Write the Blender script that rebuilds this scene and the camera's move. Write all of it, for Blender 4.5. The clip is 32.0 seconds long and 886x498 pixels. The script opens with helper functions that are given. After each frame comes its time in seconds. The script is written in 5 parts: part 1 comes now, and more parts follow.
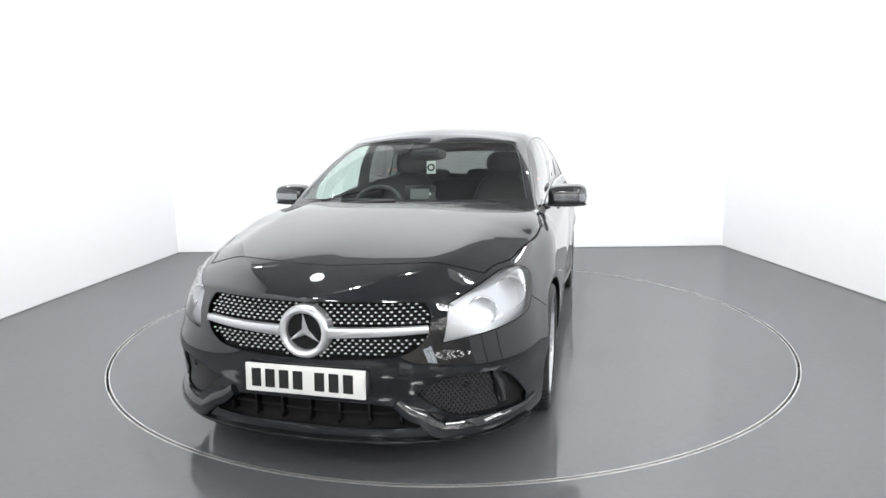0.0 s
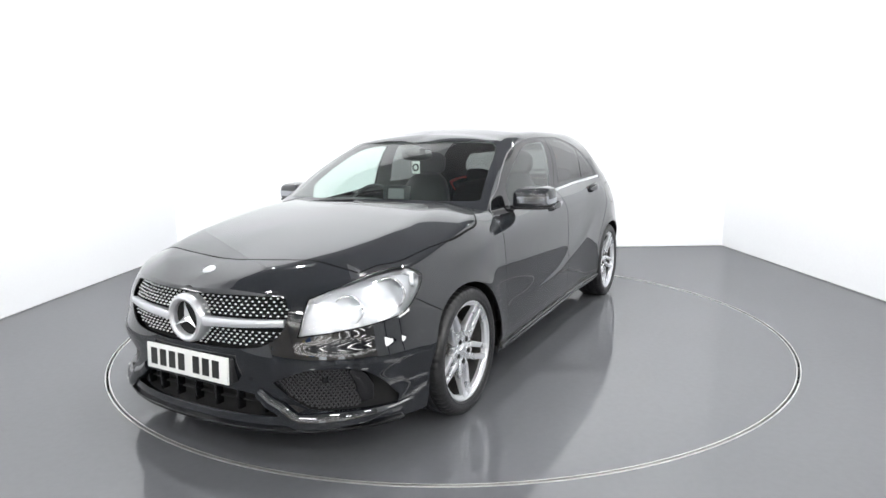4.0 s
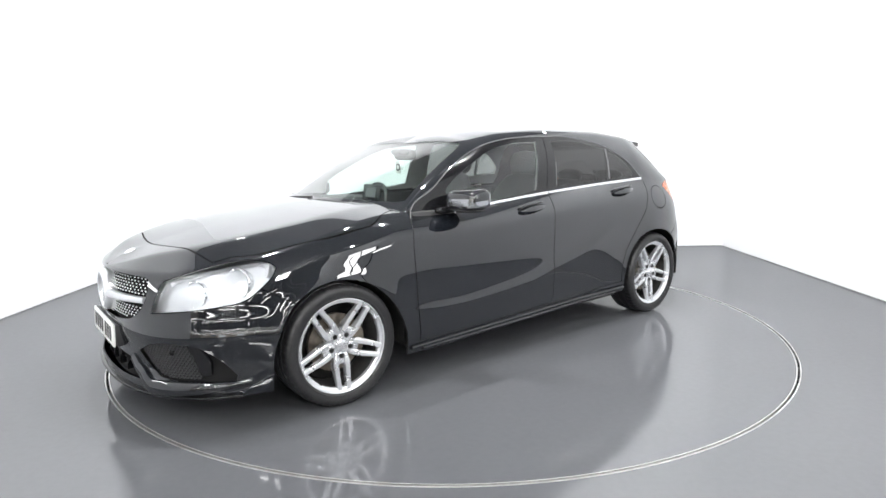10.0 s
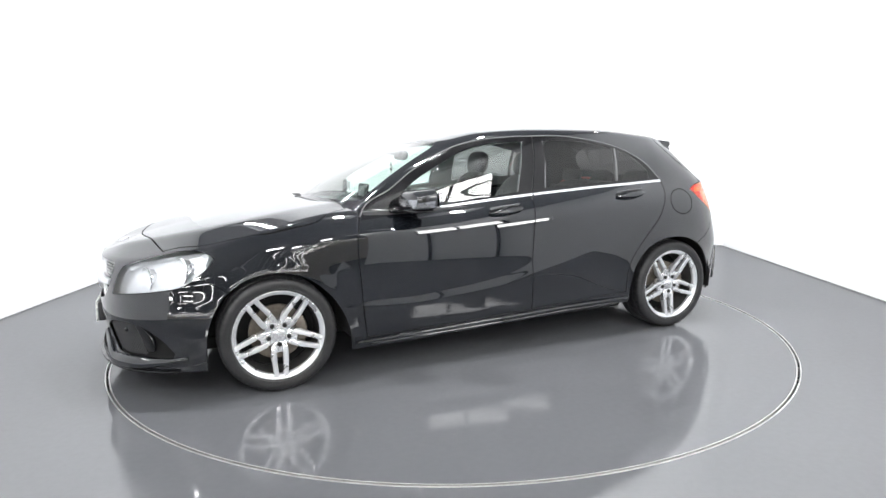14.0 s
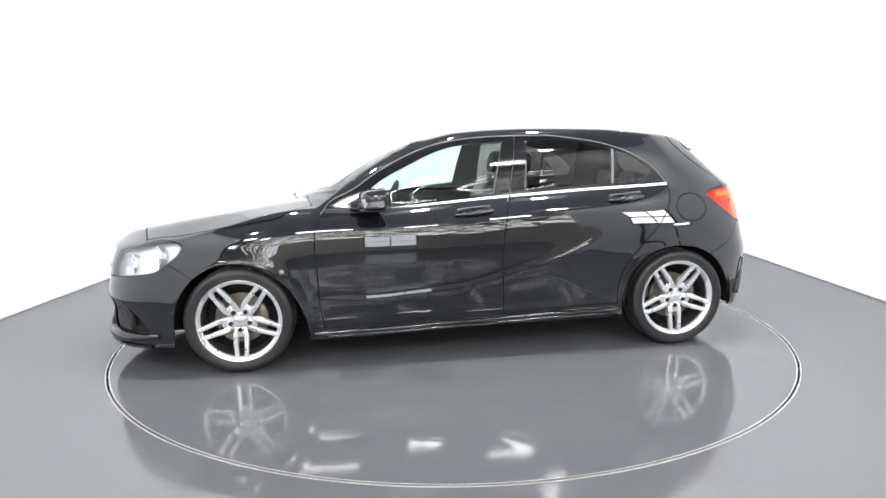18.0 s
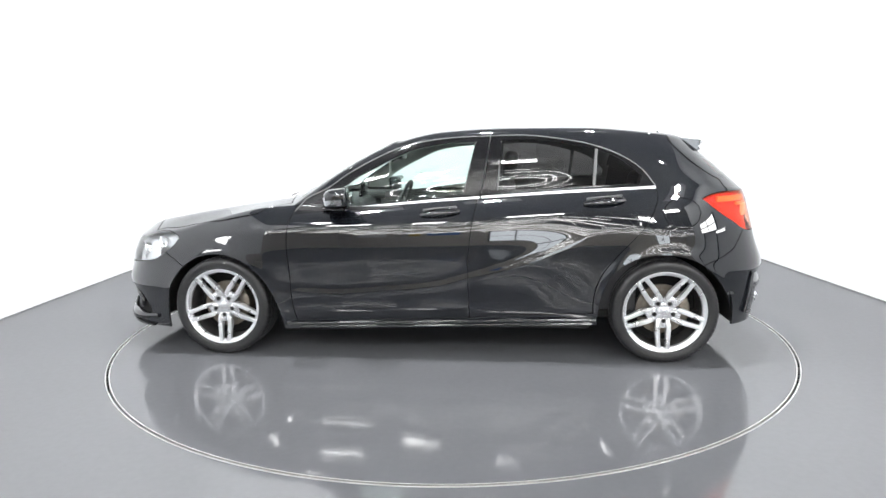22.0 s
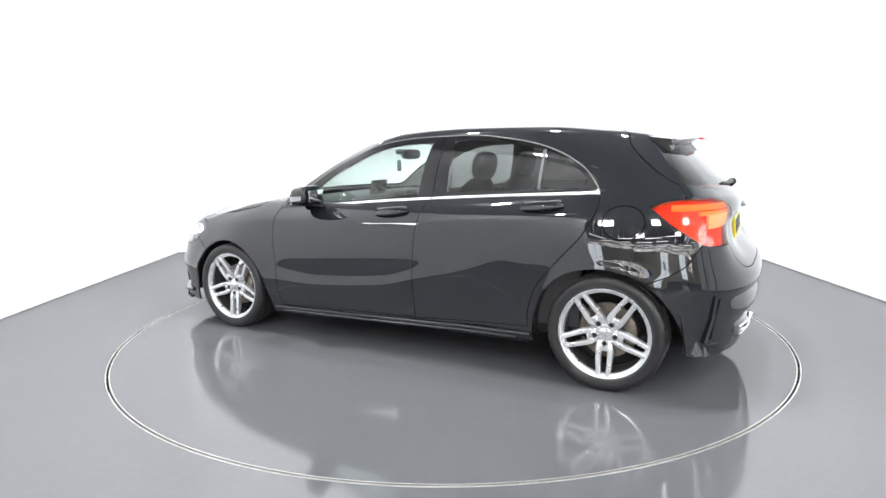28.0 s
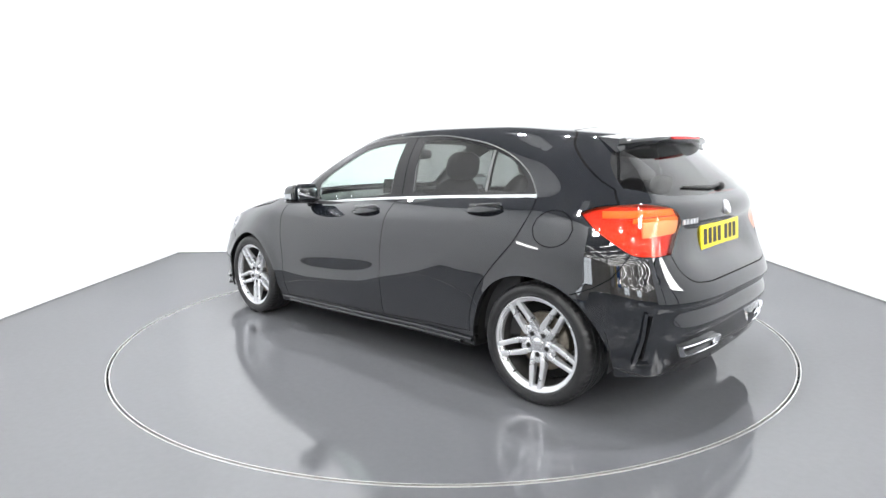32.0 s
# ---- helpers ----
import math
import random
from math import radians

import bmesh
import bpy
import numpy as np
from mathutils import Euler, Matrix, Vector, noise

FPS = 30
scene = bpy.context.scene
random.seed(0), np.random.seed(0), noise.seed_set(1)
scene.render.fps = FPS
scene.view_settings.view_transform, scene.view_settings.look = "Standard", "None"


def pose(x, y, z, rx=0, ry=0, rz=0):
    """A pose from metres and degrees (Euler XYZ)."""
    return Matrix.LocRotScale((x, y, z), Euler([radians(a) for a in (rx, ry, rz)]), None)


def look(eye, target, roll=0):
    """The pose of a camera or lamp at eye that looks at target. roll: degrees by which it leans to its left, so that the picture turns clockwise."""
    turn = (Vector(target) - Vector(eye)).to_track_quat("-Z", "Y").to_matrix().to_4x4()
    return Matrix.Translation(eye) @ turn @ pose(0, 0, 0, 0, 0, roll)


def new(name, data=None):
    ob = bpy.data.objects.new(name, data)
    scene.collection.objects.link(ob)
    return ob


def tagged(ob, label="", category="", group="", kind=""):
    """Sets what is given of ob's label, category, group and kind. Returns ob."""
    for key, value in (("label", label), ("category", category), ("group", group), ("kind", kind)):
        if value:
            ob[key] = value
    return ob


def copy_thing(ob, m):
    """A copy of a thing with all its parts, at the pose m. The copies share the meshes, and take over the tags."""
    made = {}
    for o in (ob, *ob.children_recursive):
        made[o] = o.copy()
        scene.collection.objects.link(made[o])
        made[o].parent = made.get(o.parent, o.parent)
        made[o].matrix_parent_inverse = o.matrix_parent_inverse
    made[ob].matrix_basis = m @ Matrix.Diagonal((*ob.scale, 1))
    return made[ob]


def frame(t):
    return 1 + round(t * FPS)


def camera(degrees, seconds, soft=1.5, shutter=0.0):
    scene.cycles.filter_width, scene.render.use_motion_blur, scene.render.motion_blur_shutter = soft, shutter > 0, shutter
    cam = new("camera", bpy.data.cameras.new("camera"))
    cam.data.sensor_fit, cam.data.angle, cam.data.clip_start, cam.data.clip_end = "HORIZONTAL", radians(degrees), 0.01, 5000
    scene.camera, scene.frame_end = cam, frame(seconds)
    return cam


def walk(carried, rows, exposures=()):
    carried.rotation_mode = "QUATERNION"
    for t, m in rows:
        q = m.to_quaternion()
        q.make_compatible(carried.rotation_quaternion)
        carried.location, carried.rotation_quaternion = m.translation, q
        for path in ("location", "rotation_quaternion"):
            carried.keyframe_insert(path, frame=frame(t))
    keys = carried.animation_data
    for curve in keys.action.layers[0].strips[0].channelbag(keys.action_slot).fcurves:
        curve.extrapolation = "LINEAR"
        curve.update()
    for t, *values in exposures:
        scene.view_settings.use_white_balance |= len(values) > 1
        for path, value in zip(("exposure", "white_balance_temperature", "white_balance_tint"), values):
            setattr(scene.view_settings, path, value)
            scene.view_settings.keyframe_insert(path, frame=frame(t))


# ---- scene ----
# ---------------------------------------------------------------- camera, on a fixed stand
EYE = Vector((0.0, -4.364, 1.2528))
YAW, PITCH, ROLL = radians(-0.6187), radians(-9.211), -0.8425
WAY = Vector((math.sin(YAW) * math.cos(PITCH), math.cos(YAW) * math.cos(PITCH), math.sin(PITCH)))
cam = camera(72.8, 32.0)
VIEW = look(EYE, EYE + WAY, ROLL)
walk(cam, [(0.0, VIEW), (32.0, VIEW)], [(0.0, -0.3), (7.0, -0.08), (13.0, 0.05), (20.0, 0.1), (32.0, 0.2)])

# ---------------------------------------------------------------- world and large lights
WORLD = bpy.data.worlds.new("world")
scene.world = WORLD
WORLD.use_nodes = True
WORLD.node_tree.nodes["Background"].inputs[0].default_value = (0.9, 0.95, 1.0, 1)
WORLD.node_tree.nodes["Background"].inputs[1].default_value = 0.3


def area(x, y, z, sx, sy, watts, target, colour=(1, 1, 1)):
    d = bpy.data.lights.new("area_lamp", "AREA")
    d.shape, d.size, d.size_y, d.energy, d.color = "RECTANGLE", sx, sy, watts, colour
    o = new("area_lamp", d)
    o.matrix_world = look((x, y, z), target)
    return o


ROOM_X0, ROOM_X1, ROOM_Y1, ROOM_Y0, ROOM_Z = -3.53, 3.52, 3.33, -22.0, 4.6
# compact ceiling spots over the turntable, and downlights in the hall behind the camera
SPOTS = ((-1.45, -0.6, 125), (0.0, -0.7, 125), (1.45, -0.6, 125), (-2.9, 2.2, 14), (2.9, 2.2, 24))
DOWNLIGHTS = ((-3.0, -6.2), (0.0, -6.6), (3.0, -6.2), (-2.2, -9.0), (2.2, -9.0))
for lx, ly, watts in SPOTS:
    wide = 0.18 if ly < 1 else 0.16
    area(lx, ly, ROOM_Z - 0.25, wide, wide * 0.55, watts, (lx * 1.1, 2.6, 0.2))
for lx, ly in DOWNLIGHTS:
    area(lx, ly, ROOM_Z - 0.25, 0.7, 0.5, 92, (lx * 0.3, 2.0, 0.6))
# added fill lamps: brighten the near side walls that the car's flanks mirror
ADDED_WASH = ((-2.5, -3.3), (2.5, -3.3))
for lx, ly in ADDED_WASH:
    area(lx, ly, ROOM_Z - 0.25, 0.3, 0.2, 48, (lx * 1.4, -2.2, 0.9))
# added fill without a fixture: brightens the hall's far wall for the reflections
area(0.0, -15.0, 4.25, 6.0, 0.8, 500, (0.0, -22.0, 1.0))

# ---------------------------------------------------------------- materials
def material(name, colour, rough=0.5, metal=0.0, coat=0.0, emit=None, spec=0.5, trans=0.0, ior=1.5):
    m = bpy.data.materials.new(name)
    m.use_nodes = True
    b = m.node_tree.nodes["Principled BSDF"]
    b.inputs["Base Color"].default_value = (*colour, 1)
    b.inputs["Roughness"].default_value = rough
    b.inputs["Metallic"].default_value = metal
    b.inputs["Coat Weight"].default_value = coat
    b.inputs["Coat Roughness"].default_value = 0.02
    b.inputs["Specular IOR Level"].default_value = spec
    b.inputs["Transmission Weight"].default_value = trans
    b.inputs["IOR"].default_value = ior
    if emit:
        b.inputs["Emission Color"].default_value = (*emit[:3], 1)
        b.inputs["Emission Strength"].default_value = emit[3]
    return m


def grain(m, scale=40.0, low=0.85, high=1.1, bump=0.0, rough=0.0, big=0.0):
    """Adds two scales of colour variation, roughness variation and fine relief to a material."""
    t = m.node_tree
    n, l = t.nodes, t.links
    b = n["Principled BSDF"]
    co = n.new("ShaderNodeTexCoord")
    fine = n.new("ShaderNodeTexNoise")
    fine.inputs["Scale"].default_value, fine.inputs["Detail"].default_value = scale, 6
    l.new(co.outputs["Object"], fine.inputs["Vector"])
    wide = n.new("ShaderNodeTexNoise")
    wide.inputs["Scale"].default_value, wide.inputs["Detail"].default_value = big or scale / 25, 4
    l.new(co.outputs["Object"], wide.inputs["Vector"])
    add = n.new("ShaderNodeMath")
    l.new(fine.outputs["Fac"], add.inputs[0])
    l.new(wide.outputs["Fac"], add.inputs[1])
    span = n.new("ShaderNodeMapRange")
    span.inputs["From Min"].default_value, span.inputs["From Max"].default_value = 0.6, 1.4
    span.inputs["To Min"].default_value, span.inputs["To Max"].default_value = low, high
    l.new(add.outputs[0], span.inputs["Value"])
    mix = n.new("ShaderNodeMix")
    mix.data_type, mix.blend_type = "RGBA", "MULTIPLY"
    mix.inputs["Factor"].default_value = 1
    mix.inputs["A"].default_value = b.inputs["Base Color"].default_value
    l.new(span.outputs[0], mix.inputs["B"])
    l.new(mix.outputs["Result"], b.inputs["Base Color"])
    if rough:
        r = n.new("ShaderNodeMapRange")
        r.inputs["From Min"].default_value, r.inputs["From Max"].default_value = 0.3, 0.7
        base = b.inputs["Roughness"].default_value
        r.inputs["To Min"].default_value, r.inputs["To Max"].default_value = max(base - rough, 0.0), base + rough
        l.new(wide.outputs["Fac"], r.inputs["Value"])
        l.new(r.outputs[0], b.inputs["Roughness"])
    if bump:
        bn = n.new("ShaderNodeBump")
        bn.inputs["Strength"].default_value, bn.inputs["Distance"].default_value = bump, 0.002
        l.new(fine.outputs["Fac"], bn.inputs["Height"])
        l.new(bn.outputs["Normal"], b.inputs["Normal"])
    return m


PAINT = material("black_paint", (0.0068, 0.0082, 0.011), 0.35, 0.0, 1.0, None, 0.02)
PAINT.node_tree.nodes["Principled BSDF"].inputs["Coat IOR"].default_value = 1.74
RUBBER = grain(material("tyre_rubber", (0.013, 0.013, 0.014), 0.4, 0.0, 0.0, None, 0.5), 90, 0.7, 1.5, 0.7, 0.1, 14)
TRIM = grain(material("black_plastic", (0.018, 0.018, 0.019), 0.45), 120, 0.85, 1.15, 0.15)
GLOSS = material("gloss_black_trim", (0.006, 0.006, 0.007), 0.1)
DARK = material("dark_cavity", (0.004, 0.004, 0.004), 0.9)
ALLOY = grain(material("silver_alloy", (0.7, 0.71, 0.73), 0.28, 0.75), 90, 0.95, 1.04, 0.0, 0.05)
REFLECTOR = material("lamp_reflector", (0.9, 0.91, 0.92), 0.18, 0.85)

def fluted(m, scale, strength):
    """Pressed facets, as in a lamp reflector."""
    n, l = m.node_tree.nodes, m.node_tree.links
    co, cell, bn = n.new("ShaderNodeTexCoord"), n.new("ShaderNodeTexVoronoi"), n.new("ShaderNodeBump")
    cell.inputs["Scale"].default_value = scale
    bn.inputs["Strength"].default_value, bn.inputs["Distance"].default_value = strength, 0.01
    l.new(co.outputs["Object"], cell.inputs["Vector"])
    l.new(cell.outputs["Distance"], bn.inputs["Height"])
    l.new(bn.outputs["Normal"], n["Principled BSDF"].inputs["Normal"])
    return m


fluted(REFLECTOR, 55, 0.45)
FROST = material("satin_lamp_housing", (0.74, 0.75, 0.77), 0.3, 0.45, 0.2)
DISC = grain(material("brake_disc_steel", (0.2, 0.175, 0.145), 0.4, 0.85), 50, 0.6, 1.3)
PIN = material("bright_pin", (0.9, 0.91, 0.92), 0.3, 0.35)
SATIN = material("satin_silver", (0.72, 0.73, 0.75), 0.28, 0.75)
HEADLINER = grain(material("grey_headliner", (0.3, 0.31, 0.3), 0.9), 150, 0.9, 1.1)
LEATHER = grain(material("black_leather", (0.034, 0.034, 0.036), 0.48), 90, 0.85, 1.2, 0.25)
DASH = grain(material("soft_dashboard", (0.03, 0.03, 0.032), 0.65), 140, 0.85, 1.15, 0.2)
PLATE_WHITE = material("white_plate", (0.82, 0.82, 0.8), 0.4)
PLATE_YELLOW = material("yellow_plate", (0.8, 0.66, 0.02), 0.4)
INK = material("black_lettering", (0.01, 0.01, 0.01), 0.5)
AMBER = material("amber_lamp", (0.95, 0.42, 0.12), 0.3, 0.0, 0.5)
MESH = grain(material("black_plastic_mesh", (0.035, 0.035, 0.037), 0.35), 120, 0.85, 1.15)
SATIN_DARK = material("satin_grey_trim", (0.12, 0.122, 0.125), 0.45, 0.2)
TAIL_BACK = grain(material("tail_lamp_back", (0.72, 0.05, 0.035), 0.3, 0.0), 60, 0.7, 1.25)
PALE = material("pale_lamp_segment", (0.95, 0.9, 0.7), 0.3)
RED_PLASTIC = material("red_plastic", (0.5, 0.02, 0.02), 0.2)
CARD = material("white_card", (0.75, 0.76, 0.74), 0.6)
INDICATOR = material("silver_indicator", (0.42, 0.43, 0.45), 0.14, 0.95)
CHROME = material("chrome", (0.85, 0.86, 0.88), 0.08, 1.0)
WALL = grain(material("white_wall_paint", (0.805, 0.817, 0.83), 0.75), 55, 0.97, 1.02, 0.08, 0.0, 0.5)
FLOOR = grain(material("grey_floor_paint", (0.117, 0.12, 0.129), 0.6, 0.0, 0.0, None, 0.0), 30, 0.95, 1.05, 0.0, 0.0, 0.7)
CEIL = grain(material("dark_ceiling", (0.3, 0.3, 0.31), 0.8), 20, 0.9, 1.1)
STEEL = grain(material("steel_edge", (0.68, 0.68, 0.66), 0.38, 0.75), 60, 0.8, 1.15)


def pane(name, tint, ior=1.5):
    """Thin glass: see-through with a tint, and a mirror film by the angle."""
    m = bpy.data.materials.new(name)
    m.use_nodes = True
    t = m.node_tree
    t.nodes.remove(t.nodes["Principled BSDF"])
    tr, gl = t.nodes.new("ShaderNodeBsdfTransparent"), t.nodes.new("ShaderNodeBsdfGlossy")
    lw, mx = t.nodes.new("ShaderNodeLayerWeight"), t.nodes.new("ShaderNodeMixShader")
    pw, ad = t.nodes.new("ShaderNodeMath"), t.nodes.new("ShaderNodeMath")
    tr.inputs["Color"].default_value = (*tint, 1)
    gl.inputs["Roughness"].default_value = 0.01
    lw.inputs["Blend"].default_value = 0.5
    base = 1.4 * ((ior - 1) / (ior + 1)) ** 2
    pw.operation, ad.operation = "POWER", "MULTIPLY_ADD"
    pw.inputs[1].default_value = 5.0
    ad.inputs[1].default_value, ad.inputs[2].default_value = 1.35 * (1 - base), base
    ad.use_clamp = True
    t.links.new(lw.outputs["Facing"], pw.inputs[0])
    t.links.new(pw.outputs[0], ad.inputs[0])
    t.links.new(ad.outputs[0], mx.inputs[0])
    t.links.new(tr.outputs[0], mx.inputs[1])
    t.links.new(gl.outputs[0], mx.inputs[2])
    t.links.new(mx.outputs[0], t.nodes["Material Output"].inputs["Surface"])
    return m


def varnish(m, f0, grazing, cap, rough):
    """A thin glossy coat over a matt floor: a mirror film that grows with the angle, up to a limit."""
    t = m.node_tree
    n, l = t.nodes, t.links
    gl, lw, mx = n.new("ShaderNodeBsdfGlossy"), n.new("ShaderNodeLayerWeight"), n.new("ShaderNodeMixShader")
    lw.inputs["Blend"].default_value = 0.5
    ops = []
    for op, a, b in (("POWER", 5.0, 0), ("MULTIPLY_ADD", grazing, f0), ("MULTIPLY", 1 / cap, 0), ("TANH", 0, 0), ("MULTIPLY", cap, 0)):
        k = n.new("ShaderNodeMath")
        k.operation = op
        k.inputs[1].default_value, k.inputs[2].default_value = a, b
        l.new(ops[-1].outputs[0] if ops else lw.outputs["Facing"], k.inputs[0])
        ops.append(k)
    wide = n.new("ShaderNodeTexNoise")
    wide.inputs["Scale"].default_value, wide.inputs["Detail"].default_value = 0.9, 5
    r = n.new("ShaderNodeMapRange")
    r.inputs["From Min"].default_value, r.inputs["From Max"].default_value = 0.3, 0.7
    r.inputs["To Min"].default_value, r.inputs["To Max"].default_value = rough * 0.8, rough * 1.25
    co = n.new("ShaderNodeTexCoord")
    l.new(co.outputs["Object"], wide.inputs["Vector"])
    l.new(wide.outputs["Fac"], r.inputs["Value"])
    l.new(r.outputs[0], gl.inputs["Roughness"])
    dip = n.new("ShaderNodeTexNoise")
    dip.inputs["Scale"].default_value, dip.inputs["Detail"].default_value = 4.5, 3
    l.new(co.outputs["Object"], dip.inputs["Vector"])
    uneven = n.new("ShaderNodeBump")
    uneven.inputs["Strength"].default_value, uneven.inputs["Distance"].default_value = 0.13, 0.0035
    l.new(dip.outputs["Fac"], uneven.inputs["Height"])
    l.new(uneven.outputs["Normal"], gl.inputs["Normal"])
    l.new(ops[-1].outputs[0], mx.inputs[0])
    l.new(n["Principled BSDF"].outputs[0], mx.inputs[1])
    l.new(gl.outputs[0], mx.inputs[2])
    l.new(mx.outputs[0], n["Material Output"].inputs["Surface"])


varnish(FLOOR, 0.108, 1.4, 0.23, 0.075)
GLASS = pane("clear_glass", (0.78, 0.87, 0.83), 1.55)
SIDE_GLASS = pane("green_side_glass", (0.76, 0.86, 0.82), 1.7)
GLASS_DARK = pane("privacy_glass", (0.2, 0.2, 0.2), 1.55)
LENS = pane("headlight_lens", (0.93, 0.94, 0.95), 1.5)
RED_LENS = pane("red_lens", (1.0, 0.6, 0.42), 1.42)


# ---------------------------------------------------------------- mesh helpers
def part(name, bm, mat, parent, label="", smooth=True, flat_angle=0.6):
    """Links a bmesh as one mesh object under a thing or a part."""
    me = bpy.data.meshes.new(name)
    bm.to_mesh(me)
    bm.free()
    if smooth:
        me.shade_smooth()
        me.set_sharp_from_angle(angle=flat_angle)
    for m in mat if isinstance(mat, (list, tuple)) else [mat]:
        me.materials.append(m)
    ob = new(name, me)
    if parent:
        ob.parent = parent
    if label:
        tagged(ob, label)
    return ob


def box(bm, x0, x1, y0, y1, z0, z1, bevel=0.0):
    r = bmesh.ops.create_cube(bm, size=1, matrix=Matrix.LocRotScale(
        ((x0 + x1) / 2, (y0 + y1) / 2, (z0 + z1) / 2), None, (abs(x1 - x0), abs(y1 - y0), abs(z1 - z0))))
    if bevel:
        es = list({e for v in r["verts"] for e in v.link_edges})
        bmesh.ops.bevel(bm, geom=es, offset=bevel, segments=2, profile=0.5, affect="EDGES")
    return r["verts"]


def block(name, x0, x1, y0, y1, z0, z1, mat, parent=None, bevel=0.0, label=""):
    bm = bmesh.new()
    box(bm, x0, x1, y0, y1, z0, z1, bevel)
    return part(name, bm, mat, parent, label)


def lathe(bm, prof, n=48, axis="y", m=None):
    """Turns a profile of (radius, along) points round an axis."""
    rings = []
    for r, a in prof:
        ring = []
        for k in range(n):
            c, s = math.cos(2 * math.pi * k / n) * r, math.sin(2 * math.pi * k / n) * r
            v = Vector((c, a, s)) if axis == "y" else Vector((c, s, a)) if axis == "z" else Vector((a, c, s))
            ring.append(bm.verts.new(m @ v if m else v))
        rings.append(ring)
    for a, b in zip(rings, rings[1:]):
        for k in range(n):
            bm.faces.new((a[k], a[(k + 1) % n], b[(k + 1) % n], b[k]))
    return rings


def pchip(knots):
    """A smooth curve without overshoot through (at, value) knots."""
    x = [k[0] for k in knots]
    y = [k[1] for k in knots]
    h = [b - a for a, b in zip(x, x[1:])]
    d = [(b - a) / w for a, b, w in zip(y, y[1:], h)]
    m = [d[0]]
    for i in range(1, len(d)):
        m.append(0.0 if d[i - 1] * d[i] <= 0 else 3 * (h[i - 1] + h[i]) / ((2 * h[i] + h[i - 1]) / d[i - 1] + (h[i] + 2 * h[i - 1]) / d[i]))
    m.append(d[-1])

    def at(v):
        v = min(max(v, x[0]), x[-1])
        i = min(max(next((k for k in range(len(h)) if v <= x[k + 1]), len(h) - 1), 0), len(h) - 1)
        t = (v - x[i]) / h[i]
        return ((2 * t ** 3 - 3 * t * t + 1) * y[i] + (t ** 3 - 2 * t * t + t) * h[i] * m[i]
                + (3 * t * t - 2 * t ** 3) * y[i + 1] + (t ** 3 - t * t) * h[i] * m[i + 1])
    return at


TUBE = material("lit_tube", (0.9, 0.9, 0.9), 0.4, 0.0, 0.0, (1.0, 0.99, 0.97, 27.0))
PANEL = material("lit_panel", (0.9, 0.9, 0.9), 0.4, 0.0, 0.0, (1.0, 1.0, 1.0, 15.0))
DAY = material("daylit_pane", (0.8, 0.85, 0.9), 0.2, 0.0, 0.0, (0.88, 0.94, 1.0, 5.0))
# dark grey for brake dust and for the shade inside the rim
BARREL = grain(material("dusty_shaded_barrel", (0.09, 0.088, 0.085), 0.5, 0.6), 70, 0.7, 1.2)
HALL = grain(material("hall_wall", (0.52, 0.48, 0.42), 0.7), 12, 0.85, 1.1)
STRIP_GREY = grain(material("grey_strip", (0.22, 0.22, 0.22), 0.6), 40, 0.5, 1.4)
HALL_CEIL = grain(material("grey_hall_ceiling", (0.3, 0.3, 0.3), 0.8), 20, 0.9, 1.1)

# ---------------------------------------------------------------- the studio
R_DISC, R_HOLE = 2.2505, 2.2625
WALL_Y0 = -5.6


def structure(ob, label, category):
    return tagged(ob, label, category, kind="structure")


def ring_floor():
    bm = bmesh.new()
    n = 160
    outer, inner, low = [], [], []
    for k in range(n):
        a = 2 * math.pi * k / n
        c, s = math.cos(a), math.sin(a)
        f = min((9.0 / abs(c)) if abs(c) > 1e-6 else 99, (23.0 / abs(s)) if abs(s) > 1e-6 else 99)
        outer.append(bm.verts.new((c * f, s * f, 0)))
        inner.append(bm.verts.new((c * R_HOLE, s * R_HOLE, 0)))
        low.append(bm.verts.new((c * R_HOLE, s * R_HOLE, -0.12)))
    for k in range(n):
        j = (k + 1) % n
        bm.faces.new((outer[k], outer[j], inner[j], inner[k]))
        bm.faces.new((inner[k], inner[j], low[j], low[k]))
    bmesh.ops.recalc_face_normals(bm, faces=bm.faces)
    return part("floor", bm, FLOOR, None, smooth=False)


structure(ring_floor(), "smooth grey painted concrete studio floor with a glossy finish", "floor")
structure(block("pit", -2.4, 2.4, -2.4, 2.4, -0.2, -0.12, DARK), "dark pit floor under the turntable", "pit")
structure(block("wall_north", ROOM_X0 - 0.15, ROOM_X1 + 0.15, ROOM_Y1, ROOM_Y1 + 0.15, 0, ROOM_Z, WALL), "plain matt white painted studio back wall", "wall")
structure(block("wall_west", ROOM_X0 - 0.15, ROOM_X0, WALL_Y0, ROOM_Y1, 0, ROOM_Z, WALL), "plain matt white painted studio side wall", "wall")
structure(block("wall_east", ROOM_X1, ROOM_X1 + 0.15, WALL_Y0, ROOM_Y1, 0, ROOM_Z, WALL), "plain matt white painted studio side wall", "wall")
structure(block("ceiling", ROOM_X0 - 0.15, ROOM_X1 + 0.15, WALL_Y0, ROOM_Y1 + 0.15, ROOM_Z, ROOM_Z + 0.15, CEIL), "mid-grey painted studio ceiling", "ceiling")
structure(block("ceiling_hall", -9, 9, -23, WALL_Y0, ROOM_Z, ROOM_Z + 0.15, HALL_CEIL), "mid-grey painted hall ceiling", "ceiling")
structure(block("wall_south", -9, 9, -22.15, -22, 0, ROOM_Z, HALL), "pale beige painted hall wall behind the camera", "wall")
structure(block("wall_hall_west", -9.15, -9, -22, WALL_Y0, 0, ROOM_Z, HALL), "pale beige painted hall side wall", "wall")
